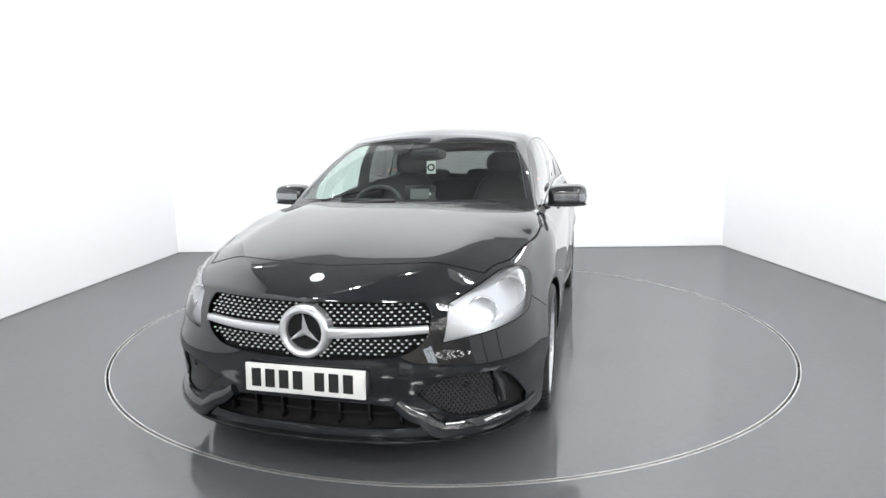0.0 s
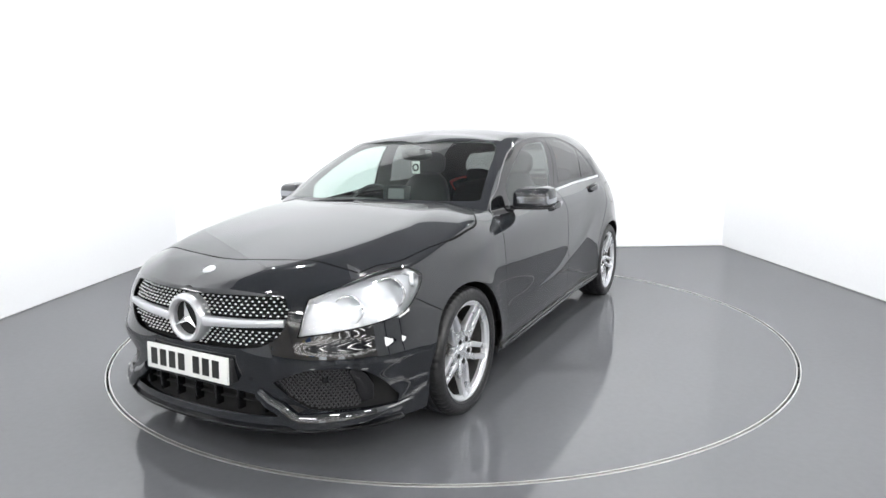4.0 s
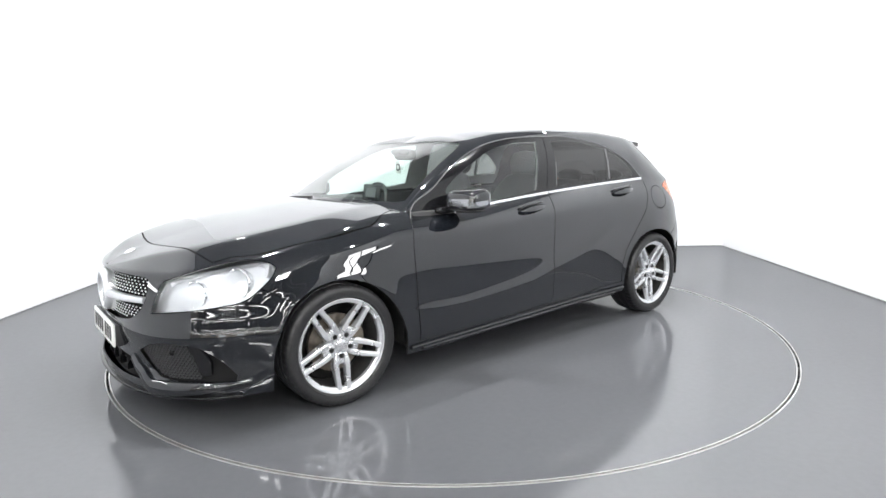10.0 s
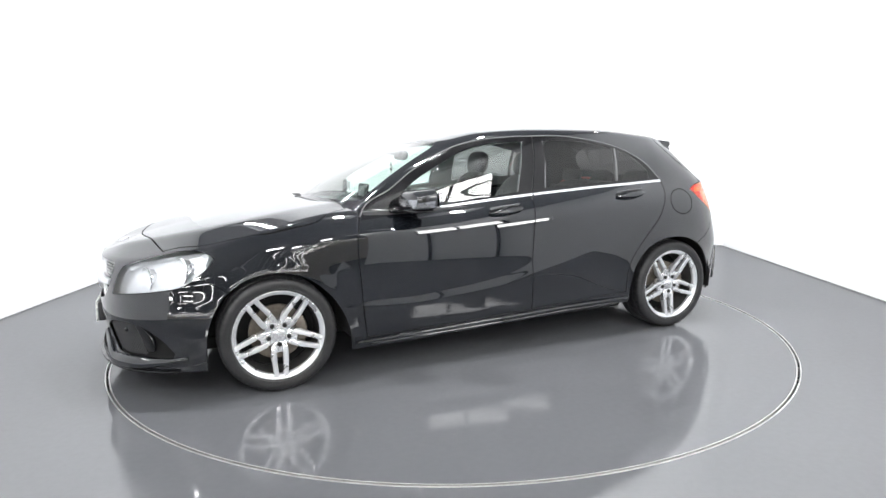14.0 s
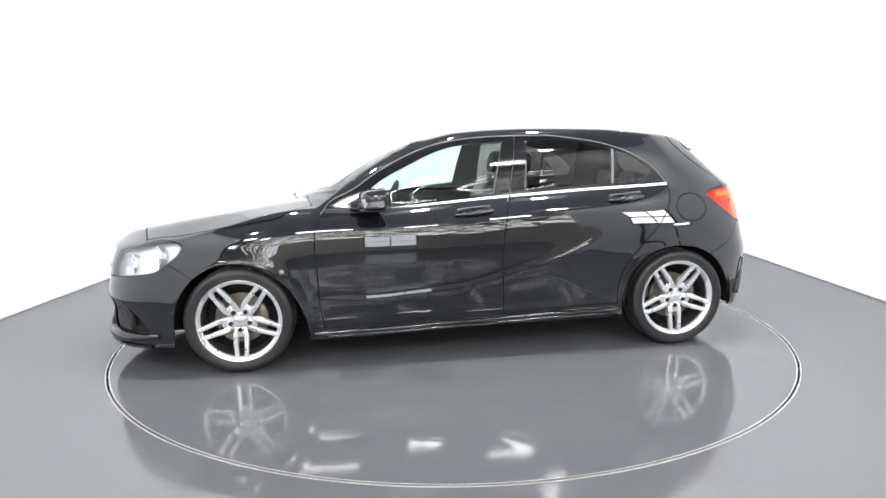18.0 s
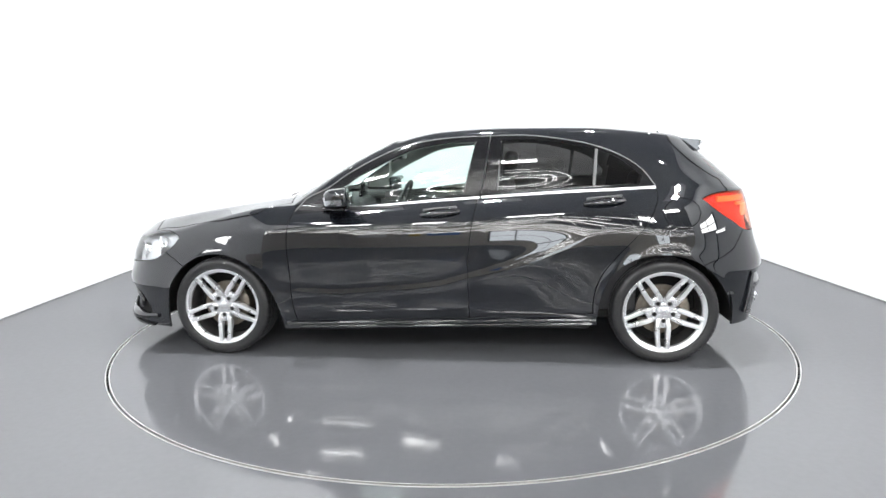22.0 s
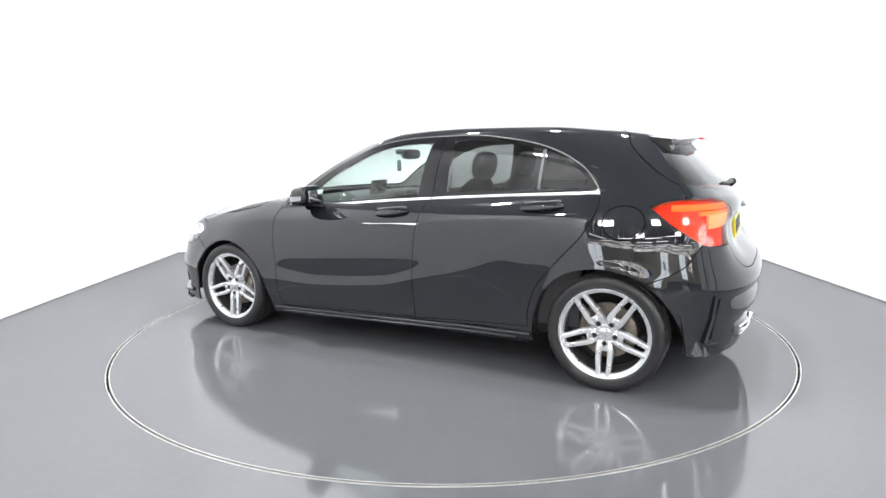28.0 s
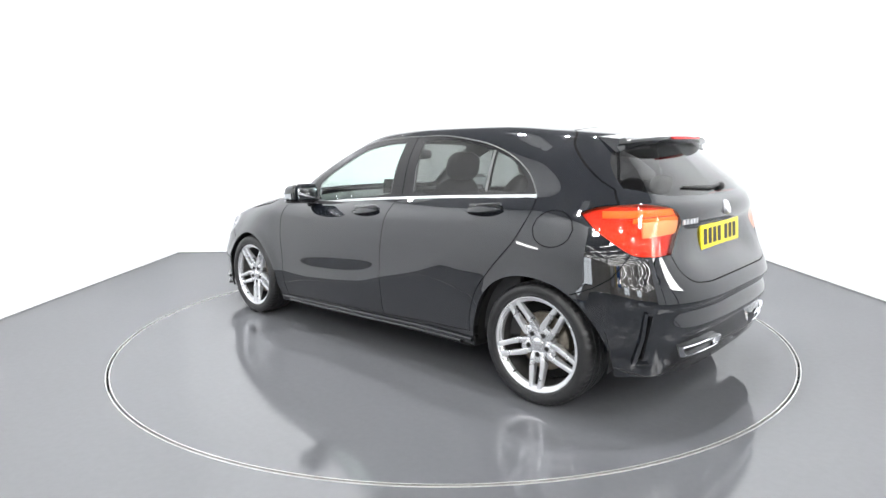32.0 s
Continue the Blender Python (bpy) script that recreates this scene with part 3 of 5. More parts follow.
class Skin:
    """Points with normals, and faces that can be split along lines."""

    def __init__(self, pts, nrm):
        self.pts, self.nrm, self.faces, self.normal, self.edges, self.count = pts, nrm, {}, {}, {}, 0

    def add(self, ids, normal):
        k = self.count
        self.count += 1
        self.faces[k], self.normal[k] = ids, normal
        for a, b in zip(ids, ids[1:] + ids[:1]):
            self.edges.setdefault((min(a, b), max(a, b)), set()).add(k)
        return k

    def drop(self, k):
        ids = self.faces.pop(k)
        for a, b in zip(ids, ids[1:] + ids[:1]):
            self.edges[(min(a, b), max(a, b))].discard(k)
        return self.normal.pop(k)

    def middle(self, k):
        ids = self.faces[k]
        return sum((self.pts[i] for i in ids), Vector()) / len(ids)

    def split_edge(self, a, b, t):
        """A new point on the edge, put into every face that has the edge."""
        n = len(self.pts)
        self.pts.append(self.pts[a].lerp(self.pts[b], t))
        self.nrm.append(self.nrm[a].lerp(self.nrm[b], t).normalized())
        users = self.edges.pop((min(a, b), max(a, b)))
        for k in users:
            ids = self.faces[k]
            for i in range(len(ids)):
                if {ids[i], ids[(i + 1) % len(ids)]} == {a, b}:
                    ids.insert(i + 1, n)
                    break
        for q in (a, b):
            self.edges.setdefault((min(q, n), max(q, n)), set()).update(users)
        return n

    def split(self, k, side_of):
        """Splits face k where side_of, a number for each point, changes sign. Returns the faces that take its place."""
        ids = list(self.faces[k])
        val = {i: side_of(i) for i in ids}
        for i, (a, b) in enumerate(zip(ids, ids[1:] + ids[:1])):
            if (val[a] > 1e-6 and val[b] < -1e-6) or (val[a] < -1e-6 and val[b] > 1e-6):
                n = self.split_edge(a, b, val[a] / (val[a] - val[b]))
                val[n] = 0.0
        ids = self.faces[k]
        zero = [i for i, p in enumerate(ids) if abs(val[p]) <= 1e-6]
        if len(zero) != 2:
            return [k]
        i, j = zero
        if j - i in (1, len(ids) - 1):
            return [k]
        one, two = ids[i:j + 1], ids[j:] + ids[:i + 1]
        nn = self.drop(k)
        return [self.add(one, nn), self.add(two, nn)]


def smooth_curve(pts, closed=True, corners=(), step=0.03):
    """A curve through 2D points, sharp at the corners named."""
    n = len(pts)
    out = []
    segs = n if closed else n - 1
    for i in range(segs):
        p1, p2 = pts[i], pts[(i + 1) % n]
        p0 = pts[(i - 1) % n] if (closed or i > 0) and i not in corners else p1
        p3 = pts[(i + 2) % n] if (closed or i + 2 < n) and (i + 1) % n not in corners else p2
        L = math.dist(p1, p2)
        k = max(1, round(L / step))
        d01, d12, d23 = max(math.dist(p0, p1), 1e-6) ** 0.5, max(L, 1e-6) ** 0.5, max(math.dist(p2, p3), 1e-6) ** 0.5
        for j in range(k):
            t = j / k
            q = []
            for a, b, c, d in zip(p0, p1, p2, p3):
                m1 = (c - b) if p0 == p1 else d12 * ((b - a) / d01 - (c - a) / (d01 + d12) + (c - b) / d12)
                m2 = (c - b) if p3 == p2 else d12 * ((c - b) / d12 - (d - b) / (d12 + d23) + (d - c) / d23)
                q.append((2 * t ** 3 - 3 * t * t + 1) * b + (t ** 3 - 2 * t * t + t) * m1 + (3 * t * t - 2 * t ** 3) * c + (t ** 3 - t * t) * m2)
            out.append(tuple(q))
    if not closed:
        out.append(tuple(pts[-1]))
    return out


def grow(poly, d):
    """The closed 2D outline, moved outwards by d."""
    n = len(poly)
    area2 = sum(poly[i][0] * poly[(i + 1) % n][1] - poly[(i + 1) % n][0] * poly[i][1] for i in range(n))
    sg = 1 if area2 > 0 else -1
    out = []
    for i in range(n):
        a, b, c = Vector(poly[i - 1]), Vector(poly[i]), Vector(poly[(i + 1) % n])
        e1, e2 = (b - a).normalized(), (c - b).normalized()
        n1, n2 = Vector((e1.y, -e1.x)) * sg, Vector((e2.y, -e2.x)) * sg
        m = (n1 + n2)
        m = m / max(m.dot(n1), 0.5)
        out.append(tuple(b + m * d))
    return out


def inside(p, poly):
    x, y = p
    hit = False
    j = len(poly) - 1
    for i in range(len(poly)):
        xi, yi = poly[i]
        xj, yj = poly[j]
        if (yi > y) != (yj > y) and x < (xj - xi) * (y - yi) / (yj - yi) + xi:
            hit = not hit
        j = i
    return hit


class Region:
    """A panel's outline, seen along the direction n; only skin beyond the depth dmin along n counts."""

    def __init__(self, name, n, pts, dmin=-9.0, gap=0.0, corners=(), smooth=True, step=0.03):
        self.name, self.n, self.dmin = name, Vector(n).normalized(), dmin
        up = Vector((0, 0, 1)) if abs(self.n.z) < 0.95 else Vector((1, 0, 0))
        self.u = up.cross(self.n).normalized()
        self.v = self.n.cross(self.u)
        flat = [self.flat(Vector(p)) for p in pts]
        self.poly = smooth_curve(flat, True, corners, step) if smooth else flat
        self.outer = grow(self.poly, gap) if gap else None
        ps = self.outer or self.poly
        self.lo = (min(p[0] for p in ps), min(p[1] for p in ps))
        self.hi = (max(p[0] for p in ps), max(p[1] for p in ps))

    def flat(self, p):
        return (p.dot(self.u), p.dot(self.v))

    def test(self, c, nrm):
        """2 inside, 1 in the gap round it, 0 outside."""
        if nrm.dot(self.n) < 0.02 or c.dot(self.n) < self.dmin:
            return 0
        q = self.flat(c)
        if not (self.lo[0] < q[0] < self.hi[0] and self.lo[1] < q[1] < self.hi[1]):
            return 0
        if inside(q, self.poly):
            return 2
        return 1 if self.outer and inside(q, self.outer) else 0

    def cut(self, sk):
        for poly in (self.poly, self.outer):
            if not poly:
                continue
            lo = (min(p[0] for p in poly), min(p[1] for p in poly))
            hi = (max(p[0] for p in poly), max(p[1] for p in poly))
            cache = {}

            def store(k):
                qs = [self.flat(sk.pts[i]) for i in sk.faces[k]]
                b = (min(q[0] for q in qs), min(q[1] for q in qs), max(q[0] for q in qs), max(q[1] for q in qs))
                if b[2] >= lo[0] and b[0] <= hi[0] and b[3] >= lo[1] and b[1] <= hi[1]:
                    cache[k] = (b, qs)

            for k in list(sk.faces):
                if sk.normal[k].dot(self.n) > 0.02 and sk.pts[sk.faces[k][0]].dot(self.n) > self.dmin:
                    store(k)
            n = len(poly)
            for i in range(n):
                a, b = poly[i], poly[(i + 1) % n]
                x0, x1 = min(a[0], b[0]), max(a[0], b[0])
                y0, y1 = min(a[1], b[1]), max(a[1], b[1])
                L = math.dist(a, b)
                if L < 1e-6:
                    continue
                dx, dy = (b[0] - a[0]) / L, (b[1] - a[1]) / L
                sel = []
                for k, (bb, qs) in cache.items():
                    if bb[2] < x0 or bb[0] > x1 or bb[3] < y0 or bb[1] > y1:
                        continue
                    s = [dx * (q[1] - a[1]) - dy * (q[0] - a[0]) for q in qs]
                    if max(s) > 2e-5 and min(s) < -2e-5:
                        sel.append(k)

                def side_of(p):
                    q = self.flat(sk.pts[p])
                    return dx * (q[1] - a[1]) - dy * (q[0] - a[0])

                for k in sel:
                    del cache[k]
                    for g in sk.split(k, side_of):
                        store(g)


def side(pts, y=0.9):
    return [(x, y, z) for x, z in pts]


Y_OUT = (0, 1, 0)
GAP = 0.0058
SEAM_B = [(-0.209, 0.262), (-0.202, 0.578), (-0.209, 0.688), (-0.236, 0.873), (-0.274, 1.015), (-0.331, 1.335)]
regions = [
    Region("hole", Y_OUT, side([(1.715, 0.05), (1.712, 0.25), (1.704, 0.348), (1.667, 0.463), (1.595, 0.56), (1.484, 0.625), (1.342, 0.645), (1.2, 0.607), (1.1, 0.53), (1.026, 0.432), (0.969, 0.289), (0.945, 0.05)]), 0.5, 0, (0, 11)),
    Region("hole", Y_OUT, side([(-0.965, 0.05), (-0.965, 0.302), (-0.979, 0.391), (-1.024, 0.505), (-1.111, 0.594), (-1.22, 0.64), (-1.341, 0.652), (-1.483, 0.624), (-1.592, 0.556), (-1.687, 0.434), (-1.737, 0.308), (-1.745, 0.05)]), 0.5, 0, (0, 11)),
    Region("grille", (1, 0, 0), [(2.2, -0.05, 0.7), (2.2, 0.0, 0.7), (2.2, 0.15, 0.701), (2.17, 0.35, 0.7), (2.1, 0.452, 0.692), (2.1, 0.472, 0.656), (2.1, 0.474, 0.609), (2.1, 0.449, 0.552), (2.1, 0.395, 0.512), (2.2, 0.292, 0.492), (2.2, 0.1, 0.483), (2.2, 0.0, 0.483), (2.2, -0.05, 0.483)], 1.6, 0.0, (0, 12)),
    Region("headlight", (1, 1.1, 0.25), [(2.131, 0.519, 0.549), (2.091, 0.529, 0.657), (2.07, 0.529, 0.685), (1.945, 0.605, 0.728), (1.789, 0.661, 0.76), (1.713, 0.714, 0.766), (1.678, 0.761, 0.758), (1.647, 0.791, 0.732), (1.669, 0.8, 0.7), (1.732, 0.8, 0.644), (1.794, 0.787, 0.602), (1.904, 0.736, 0.58), (2.041, 0.633, 0.562)], 1.2, 0.004, (0, 2), True, 0.025),
    Region("fog", (1, 0.9, 0), [(2.178, 0.412, 0.358), (2.139, 0.528, 0.411), (2.058, 0.642, 0.422), (1.974, 0.71, 0.401), (1.895, 0.748, 0.341), (1.834, 0.78, 0.267), (1.843, 0.778, 0.24), (1.936, 0.73, 0.238), (2.06, 0.627, 0.242), (2.119, 0.546, 0.256), (2.151, 0.472, 0.303)], 1.2, 0.0, (0, 5, 9), True, 0.03),
    Region("low_intake", (1, 0, 0), [(2.2, -0.05, 0.312), (2.2, 0.0, 0.312), (2.2, 0.2, 0.31), (2.2, 0.34, 0.298), (2.2, 0.42, 0.262), (2.2, 0.475, 0.224), (2.2, 0.32, 0.22), (2.2, 0.0, 0.22), (2.2, -0.05, 0.22)], 1.6, 0.0, (0, 5, 8)),
    Region("taillight", (-1, 1.0, 0.1), [(-1.549, 0.796, 0.964), (-1.597, 0.772, 0.987), (-1.703, 0.724, 1.003), (-1.829, 0.607, 1.0), (-1.876, 0.525, 0.978), (-1.903, 0.503, 0.929), (-1.913, 0.522, 0.885), (-1.907, 0.593, 0.785), (-1.857, 0.677, 0.778), (-1.781, 0.75, 0.787), (-1.736, 0.775, 0.818), (-1.633, 0.802, 0.892)], 1.2, 0.004, (0, 7), True, 0.025),
    Region("rear_glass", (-0.85, 0, 0.6), [(-1.58, -0.05, 1.285), (-1.58, 0.0, 1.285), (-1.58, 0.3, 1.28), (-1.57, 0.5, 1.262), (-1.584, 0.6, 1.2), (-1.66, 0.655, 1.12), (-1.69, 0.668, 1.07), (-1.806, 0.56, 1.047), (-1.872, 0.278, 1.027), (-1.879, 0.0, 1.02), (-1.879, -0.05, 1.02)], 0.9, 0.0, (0, 6, 10)),
    Region("tailgate", (-0.9, 0, 0.43), [(-1.37, -0.05, 1.37), (-1.37, 0.0, 1.37), (-1.365, 0.3, 1.36), (-1.351, 0.524, 1.349), (-1.41, 0.611, 1.289), (-1.5, 0.665, 1.205), (-1.609, 0.692, 1.112), (-1.677, 0.69, 1.075), (-1.697, 0.726, 1.009), (-1.8, 0.7, 0.9), (-1.909, 0.59, 0.785), (-1.932, 0.564, 0.711), (-1.966, 0.508, 0.658), (-1.994, 0.403, 0.642), (-2.0, 0.2, 0.64), (-2.0, 0.0, 0.64), (-2.0, -0.05, 0.64)], 0.8, 0.006, (0, 3, 7, 16)),
    Region("windscreen", (0.7, 0, 0.7), [(1.035, -0.05, 0.988), (1.035, 0.0, 0.988), (0.99, 0.36, 0.986), (0.875, 0.655, 0.985), (0.84, 0.69, 0.99), (0.33, 0.56, 1.287), (0.3, 0.53, 1.3), (0.335, 0.35, 1.318), (0.345, 0.0, 1.328), (0.345, -0.05, 1.328)], 0.5, 0.0, (0, 4, 6, 9)),
    Region("door_window", Y_OUT, side([(0.575, 0.975), (0.553, 0.925), (0.196, 0.956), (-0.172, 0.998), (-0.246, 1.309), (-0.041, 1.3), (0.147, 1.265), (0.337, 1.181), (0.486, 1.104), (0.575, 1.04)]), 0.3, 0, (0, 1, 3, 4, 9)),
    Region("rear_door_window", Y_OUT, side([(-0.377, 1.014), (-0.399, 1.313), (-0.557, 1.32), (-0.712, 1.309), (-0.947, 1.257), (-0.941, 1.038)]), 0.3, 0, (0, 1, 4, 5)),
    Region("quarter_window", Y_OUT, side([(-0.953, 1.041), (-0.975, 1.25), (-1.075, 1.213), (-1.158, 1.153), (-1.216, 1.097), (-1.205, 1.046)]), 0.3, 0, (0, 1, 4, 5)),
    Region("gap", Y_OUT, side([(-0.276, 1.0), (-0.331, 1.345), (-0.336, 1.345), (-0.281, 1.0)]), 0.3, 0, (), False),
    Region("window_frame", Y_OUT, side([(0.87, 0.883), (0.813, 0.971), (0.672, 1.04), (0.551, 1.123), (0.388, 1.212), (0.211, 1.285), (0.045, 1.32), (-0.119, 1.336), (-0.348, 1.343), (-0.545, 1.343), (-0.733, 1.321), (-0.932, 1.282), (-1.101, 1.216), (-1.22, 1.134), (-1.288, 1.041), (-1.284, 1.026), (-0.691, 0.998), (-0.007, 0.956), (0.554, 0.909)]), 0.3, 0.0025, (0, 14, 15)),
    Region("front_door", Y_OUT, side([(0.862, 0.93), (0.872, 0.901), (0.897, 0.819), (0.905, 0.715), (0.894, 0.525), (0.886, 0.372), (0.866, 0.23)] + [(x + 0.0028, z) for x, z in SEAM_B[:5]] + [(-0.28, 1.03)]), 0.3, GAP, (0, 6, 7, 12)),
    Region("rear_door", Y_OUT, side([(x - 0.0028, z) for x, z in SEAM_B[:5]][::-1] + [(-0.934, 0.303), (-0.936, 0.391), (-0.975, 0.52), (-1.057, 0.632), (-1.172, 0.759), (-1.213, 0.805), (-1.263, 0.893), (-1.291, 0.971), (-1.287, 1.04)]), 0.3, GAP, (0, 4, 5, 13)),
    Region("fuel_flap", Y_OUT, side([(-1.427 + 0.102 * math.cos(a * math.pi / 6), 0.887 + 0.082 * math.sin(a * math.pi / 6)) for a in range(12)]), 0.5, 0.0055),
    Region("sill", Y_OUT, side([(0.945, 0.05), (0.945, 0.238), (0.866, 0.226), (-0.934, 0.298), (-0.965, 0.3), (-0.965, 0.05)]), 0.5, 0.002, (), False),
    Region("bonnet", (0.1, 0.1, 1), [(1.04, -0.05, 0.98), (1.975, -0.05, 0.785), (1.99, 0.0, 0.785), (1.981, 0.15, 0.787), (1.952, 0.326, 0.78), (1.905, 0.515, 0.763), (1.872, 0.625, 0.742), (1.79, 0.652, 0.765), (1.7, 0.7, 0.775), (1.555, 0.733, 0.804), (1.388, 0.778, 0.837), (1.214, 0.792, 0.865), (1.109, 0.788, 0.892), (1.004, 0.724, 0.927), (0.93, 0.69, 0.965)], 0.55, 0.008, (0, 1, 6, 14)),
    Region("slit", (-1, 1.2, 0), [(-1.868, 0.742, 0.52), (-1.885, 0.73, 0.52), (-1.85, 0.74, 0.315), (-1.83, 0.762, 0.305)], 1.2, 0, (0, 1, 2, 3)),
    Region("diffuser", (-1, 0, 0), [(-2, -0.05, 0.425), (-2, 0.0, 0.425), (-2, 0.44, 0.42), (-2, 0.6, 0.375), (-2, 0.64, 0.3), (-2, 0.61, 0.05), (-2, -0.05, 0.05)], 1.5, 0.002, (0, 2, 3, 5, 6)),
    Region("gap", (1, 1.2, 0), [(1.732, 0.801, 0.652), (1.565, 0.86, 0.558), (1.565, 0.86, 0.554), (1.732, 0.801, 0.648)], 1.2, 0, (), False),
    Region("gap", (-1, 1.2, 0), [(-1.54, 0.877, 0.597), (-1.64, 0.85, 0.635), (-1.715, 0.817, 0.685), (-1.775, 0.757, 0.79), (-1.78, 0.757, 0.786), (-1.718, 0.817, 0.681), (-1.642, 0.85, 0.631), (-1.542, 0.877, 0.592)], 1.2, 0, (), False),
]

skin = merged_skin()
for r in regions:
    r.cut(skin)


def panel_of(c, nrm):
    gap = False
    for r in regions:
        k = r.test(c, nrm)
        if k == 2:
            if r.name == "tailgate" and nrm.z > 0.75 and c.z > 1.2:
                return "tailgate"
            return "gap" if gap and r.name in ("sill", "bonnet") else r.name
        if k == 1:
            gap = True
    if gap:
        return "gap"
    if c.x > 0.86 and c.z < 0.99:
        seam = 0.648 + (c.x - 1.725) * (0.648 - 0.566) / (1.725 - 1.588)
        if c.x > 1.57 and (c.z < seam or c.x > 1.75):
            return "front_bumper"
        return "front_wing"
    if c.x < -1.5 and c.z < 0.8:
        seam = 0.597 + (-1.54 - c.x) * 0.5 if c.x > -1.715 else 0.685 + (-1.715 - c.x) * 1.75
        if c.z < seam or c.x < -1.8:
            return "rear_bumper"
    if c.z > 1.3 and nrm.z > 0.6:
        return "roof"
    return "body_side"


PANELS = {}
for f in skin.faces:
    PANELS.setdefault(panel_of(skin.middle(f), skin.normal[f]), []).append(f)


def skin_data(faces, depth=0.0):
    """Points, normals and faces of some of the skin, pushed in by depth, and its open edges."""
    index, pts, nrm, out = {}, [], [], []
    edges = {}
    for f in faces:
        ids = []
        for v in skin.faces[f]:
            if v not in index:
                index[v] = len(pts)
                n = skin.nrm[v]
                pts.append(skin.pts[v] - n * depth)
                nrm.append(n)
            ids.append(index[v])
        out.append(tuple(ids))
        for a, b in zip(ids, ids[1:] + ids[:1]):
            edges[(a, b)] = edges.get((a, b), 0) + 1
    rim = [(a, b) for (a, b) in edges if (b, a) not in edges]
    return pts, nrm, out, rim


def skin_part(name, faces, mat, parent, label="", sides="both", depth=0.0, flange=0.006):
    """One panel of the skin as a mesh, with its edges folded inwards. sides: both, left or right."""
    pts, nrm, fs, rim = skin_data(faces, depth)
    plain, folded = len(fs), 0
    for a, b in rim:
        pa, pb = pts[a], pts[b]
        if flange == 0 or (abs(pa.y) < 1e-4 and abs(pb.y) < 1e-4):
            continue
        qa, qb = pa - nrm[a] * flange, pb - nrm[b] * flange
        fn = (pb - pa).cross(nrm[a])
        if fn.length < 1e-9:
            continue
        fn.normalize()
        k = len(pts)
        pts += [pa, pb, qb, qa]
        nrm += [(fn + nrm[a]).normalized(), (fn + nrm[b]).normalized(), fn, fn]
        folded += 1
        fs.append((k + 1, k, k + 3, k + 2))
    V, N, F = [], [], []
    if sides in ("both", "left"):
        V, N, F = list(pts), list(nrm), list(fs)
    if sides in ("both", "right"):
        k = len(V)
        V += [Vector((p.x, -p.y, p.z)) for p in pts]
        N += [Vector((p.x, -p.y, p.z)) for p in nrm]
        F += [tuple(k + i for i in reversed(f)) for f in fs]
    me = bpy.data.meshes.new(name)
    me.from_pydata([tuple(v) for v in V], [], F)
    me.shade_smooth()
    me.normals_split_custom_set_from_vertices([tuple(n) for n in N])
    me.materials.append(mat)
    if mat == PAINT:
        me.materials.append(DARK)
        for i, q in enumerate(me.polygons):
            q.material_index = 1 if i % len(fs) >= plain else 0
    ob = new(name, me)
    ob.parent = parent
    return tagged(ob, label) if label else ob


car = tagged(new("car"), "glossy black five-door hatchback car with silver alloy wheels on a turntable", "car")


def pair(name, key, mat, parent, label="", depth=0.0, flange=0.006):
    return [skin_part(name, PANELS.get(key, []), mat, parent, label, s, depth, flange) for s in ("left", "right")]


P_ = PANELS.get
bonnet = skin_part("bonnet", P_("bonnet"), PAINT, car, "long glossy black bonnet")
front_bumper = skin_part("front_bumper", P_("front_bumper"), PAINT, car, "glossy black sports front bumper with side intakes")
rear_bumper = skin_part("rear_bumper", P_("rear_bumper"), PAINT, car, "glossy black rear bumper")
tailgate = skin_part("tailgate", P_("tailgate"), PAINT, car, "closed glossy black tailgate")
roof = skin_part("roof", P_("roof"), PAINT, car, "glossy black roof")
wings = pair("front_wing", "front_wing", PAINT, car)
fdoors = pair("front_door", "front_door", PAINT, car, "closed glossy black front door")
rdoors = pair("rear_door", "rear_door", PAINT, car, "closed glossy black rear door")
quarters = pair("body_side", "body_side", PAINT, car)
sills = pair("sill", "sill", PAINT, car)
flaps = pair("fuel_flap", "fuel_flap", PAINT, quarters[0])[:1]
frames = pair("window_frame", "window_frame", GLOSS, car, "gloss black window surround")
windscreen = skin_part("windscreen", P_("windscreen"), GLASS, car, "clear raked windscreen", flange=0)
rear_glass = skin_part("rear_window", P_("rear_glass"), GLASS_DARK, tailgate, "dark tinted rear window", flange=0)
for k in (0, 1):
    skin_part("door_window", P_("door_window"), SIDE_GLASS, fdoors[k], "clear side glass", ("left", "right")[k], flange=0)
    skin_part("door_window", P_("rear_door_window"), GLASS_DARK, rdoors[k], "dark tinted side glass", ("left", "right")[k], flange=0)
    skin_part("quarter_window", P_("quarter_window"), GLASS_DARK, rdoors[k], "dark tinted quarter glass", ("left", "right")[k], flange=0)
# dark inner shell behind the seams
inner = [f for k in ("bonnet", "front_bumper", "rear_bumper", "tailgate", "roof", "front_wing", "front_door", "rear_door", "body_side", "fuel_flap", "gap", "window_frame", "sill") for f in P_(k, [])]
skin_part("inner_shell", [f for f in inner if skin.middle(f).z < 0.96 or skin.middle(f).x < -1.25], DARK, car, "matt black inner panels", depth=0.012, flange=0)
skin_part("inner_shell", P_("taillight"), DARK, car, "matt black inner panels", depth=0.05, flange=0)
skin_part("headliner", [f for f in inner if skin.middle(f).z >= 0.96 and skin.middle(f).x >= -1.25], HEADLINER, car, "pale grey cloth cabin lining", depth=0.014, flange=0)


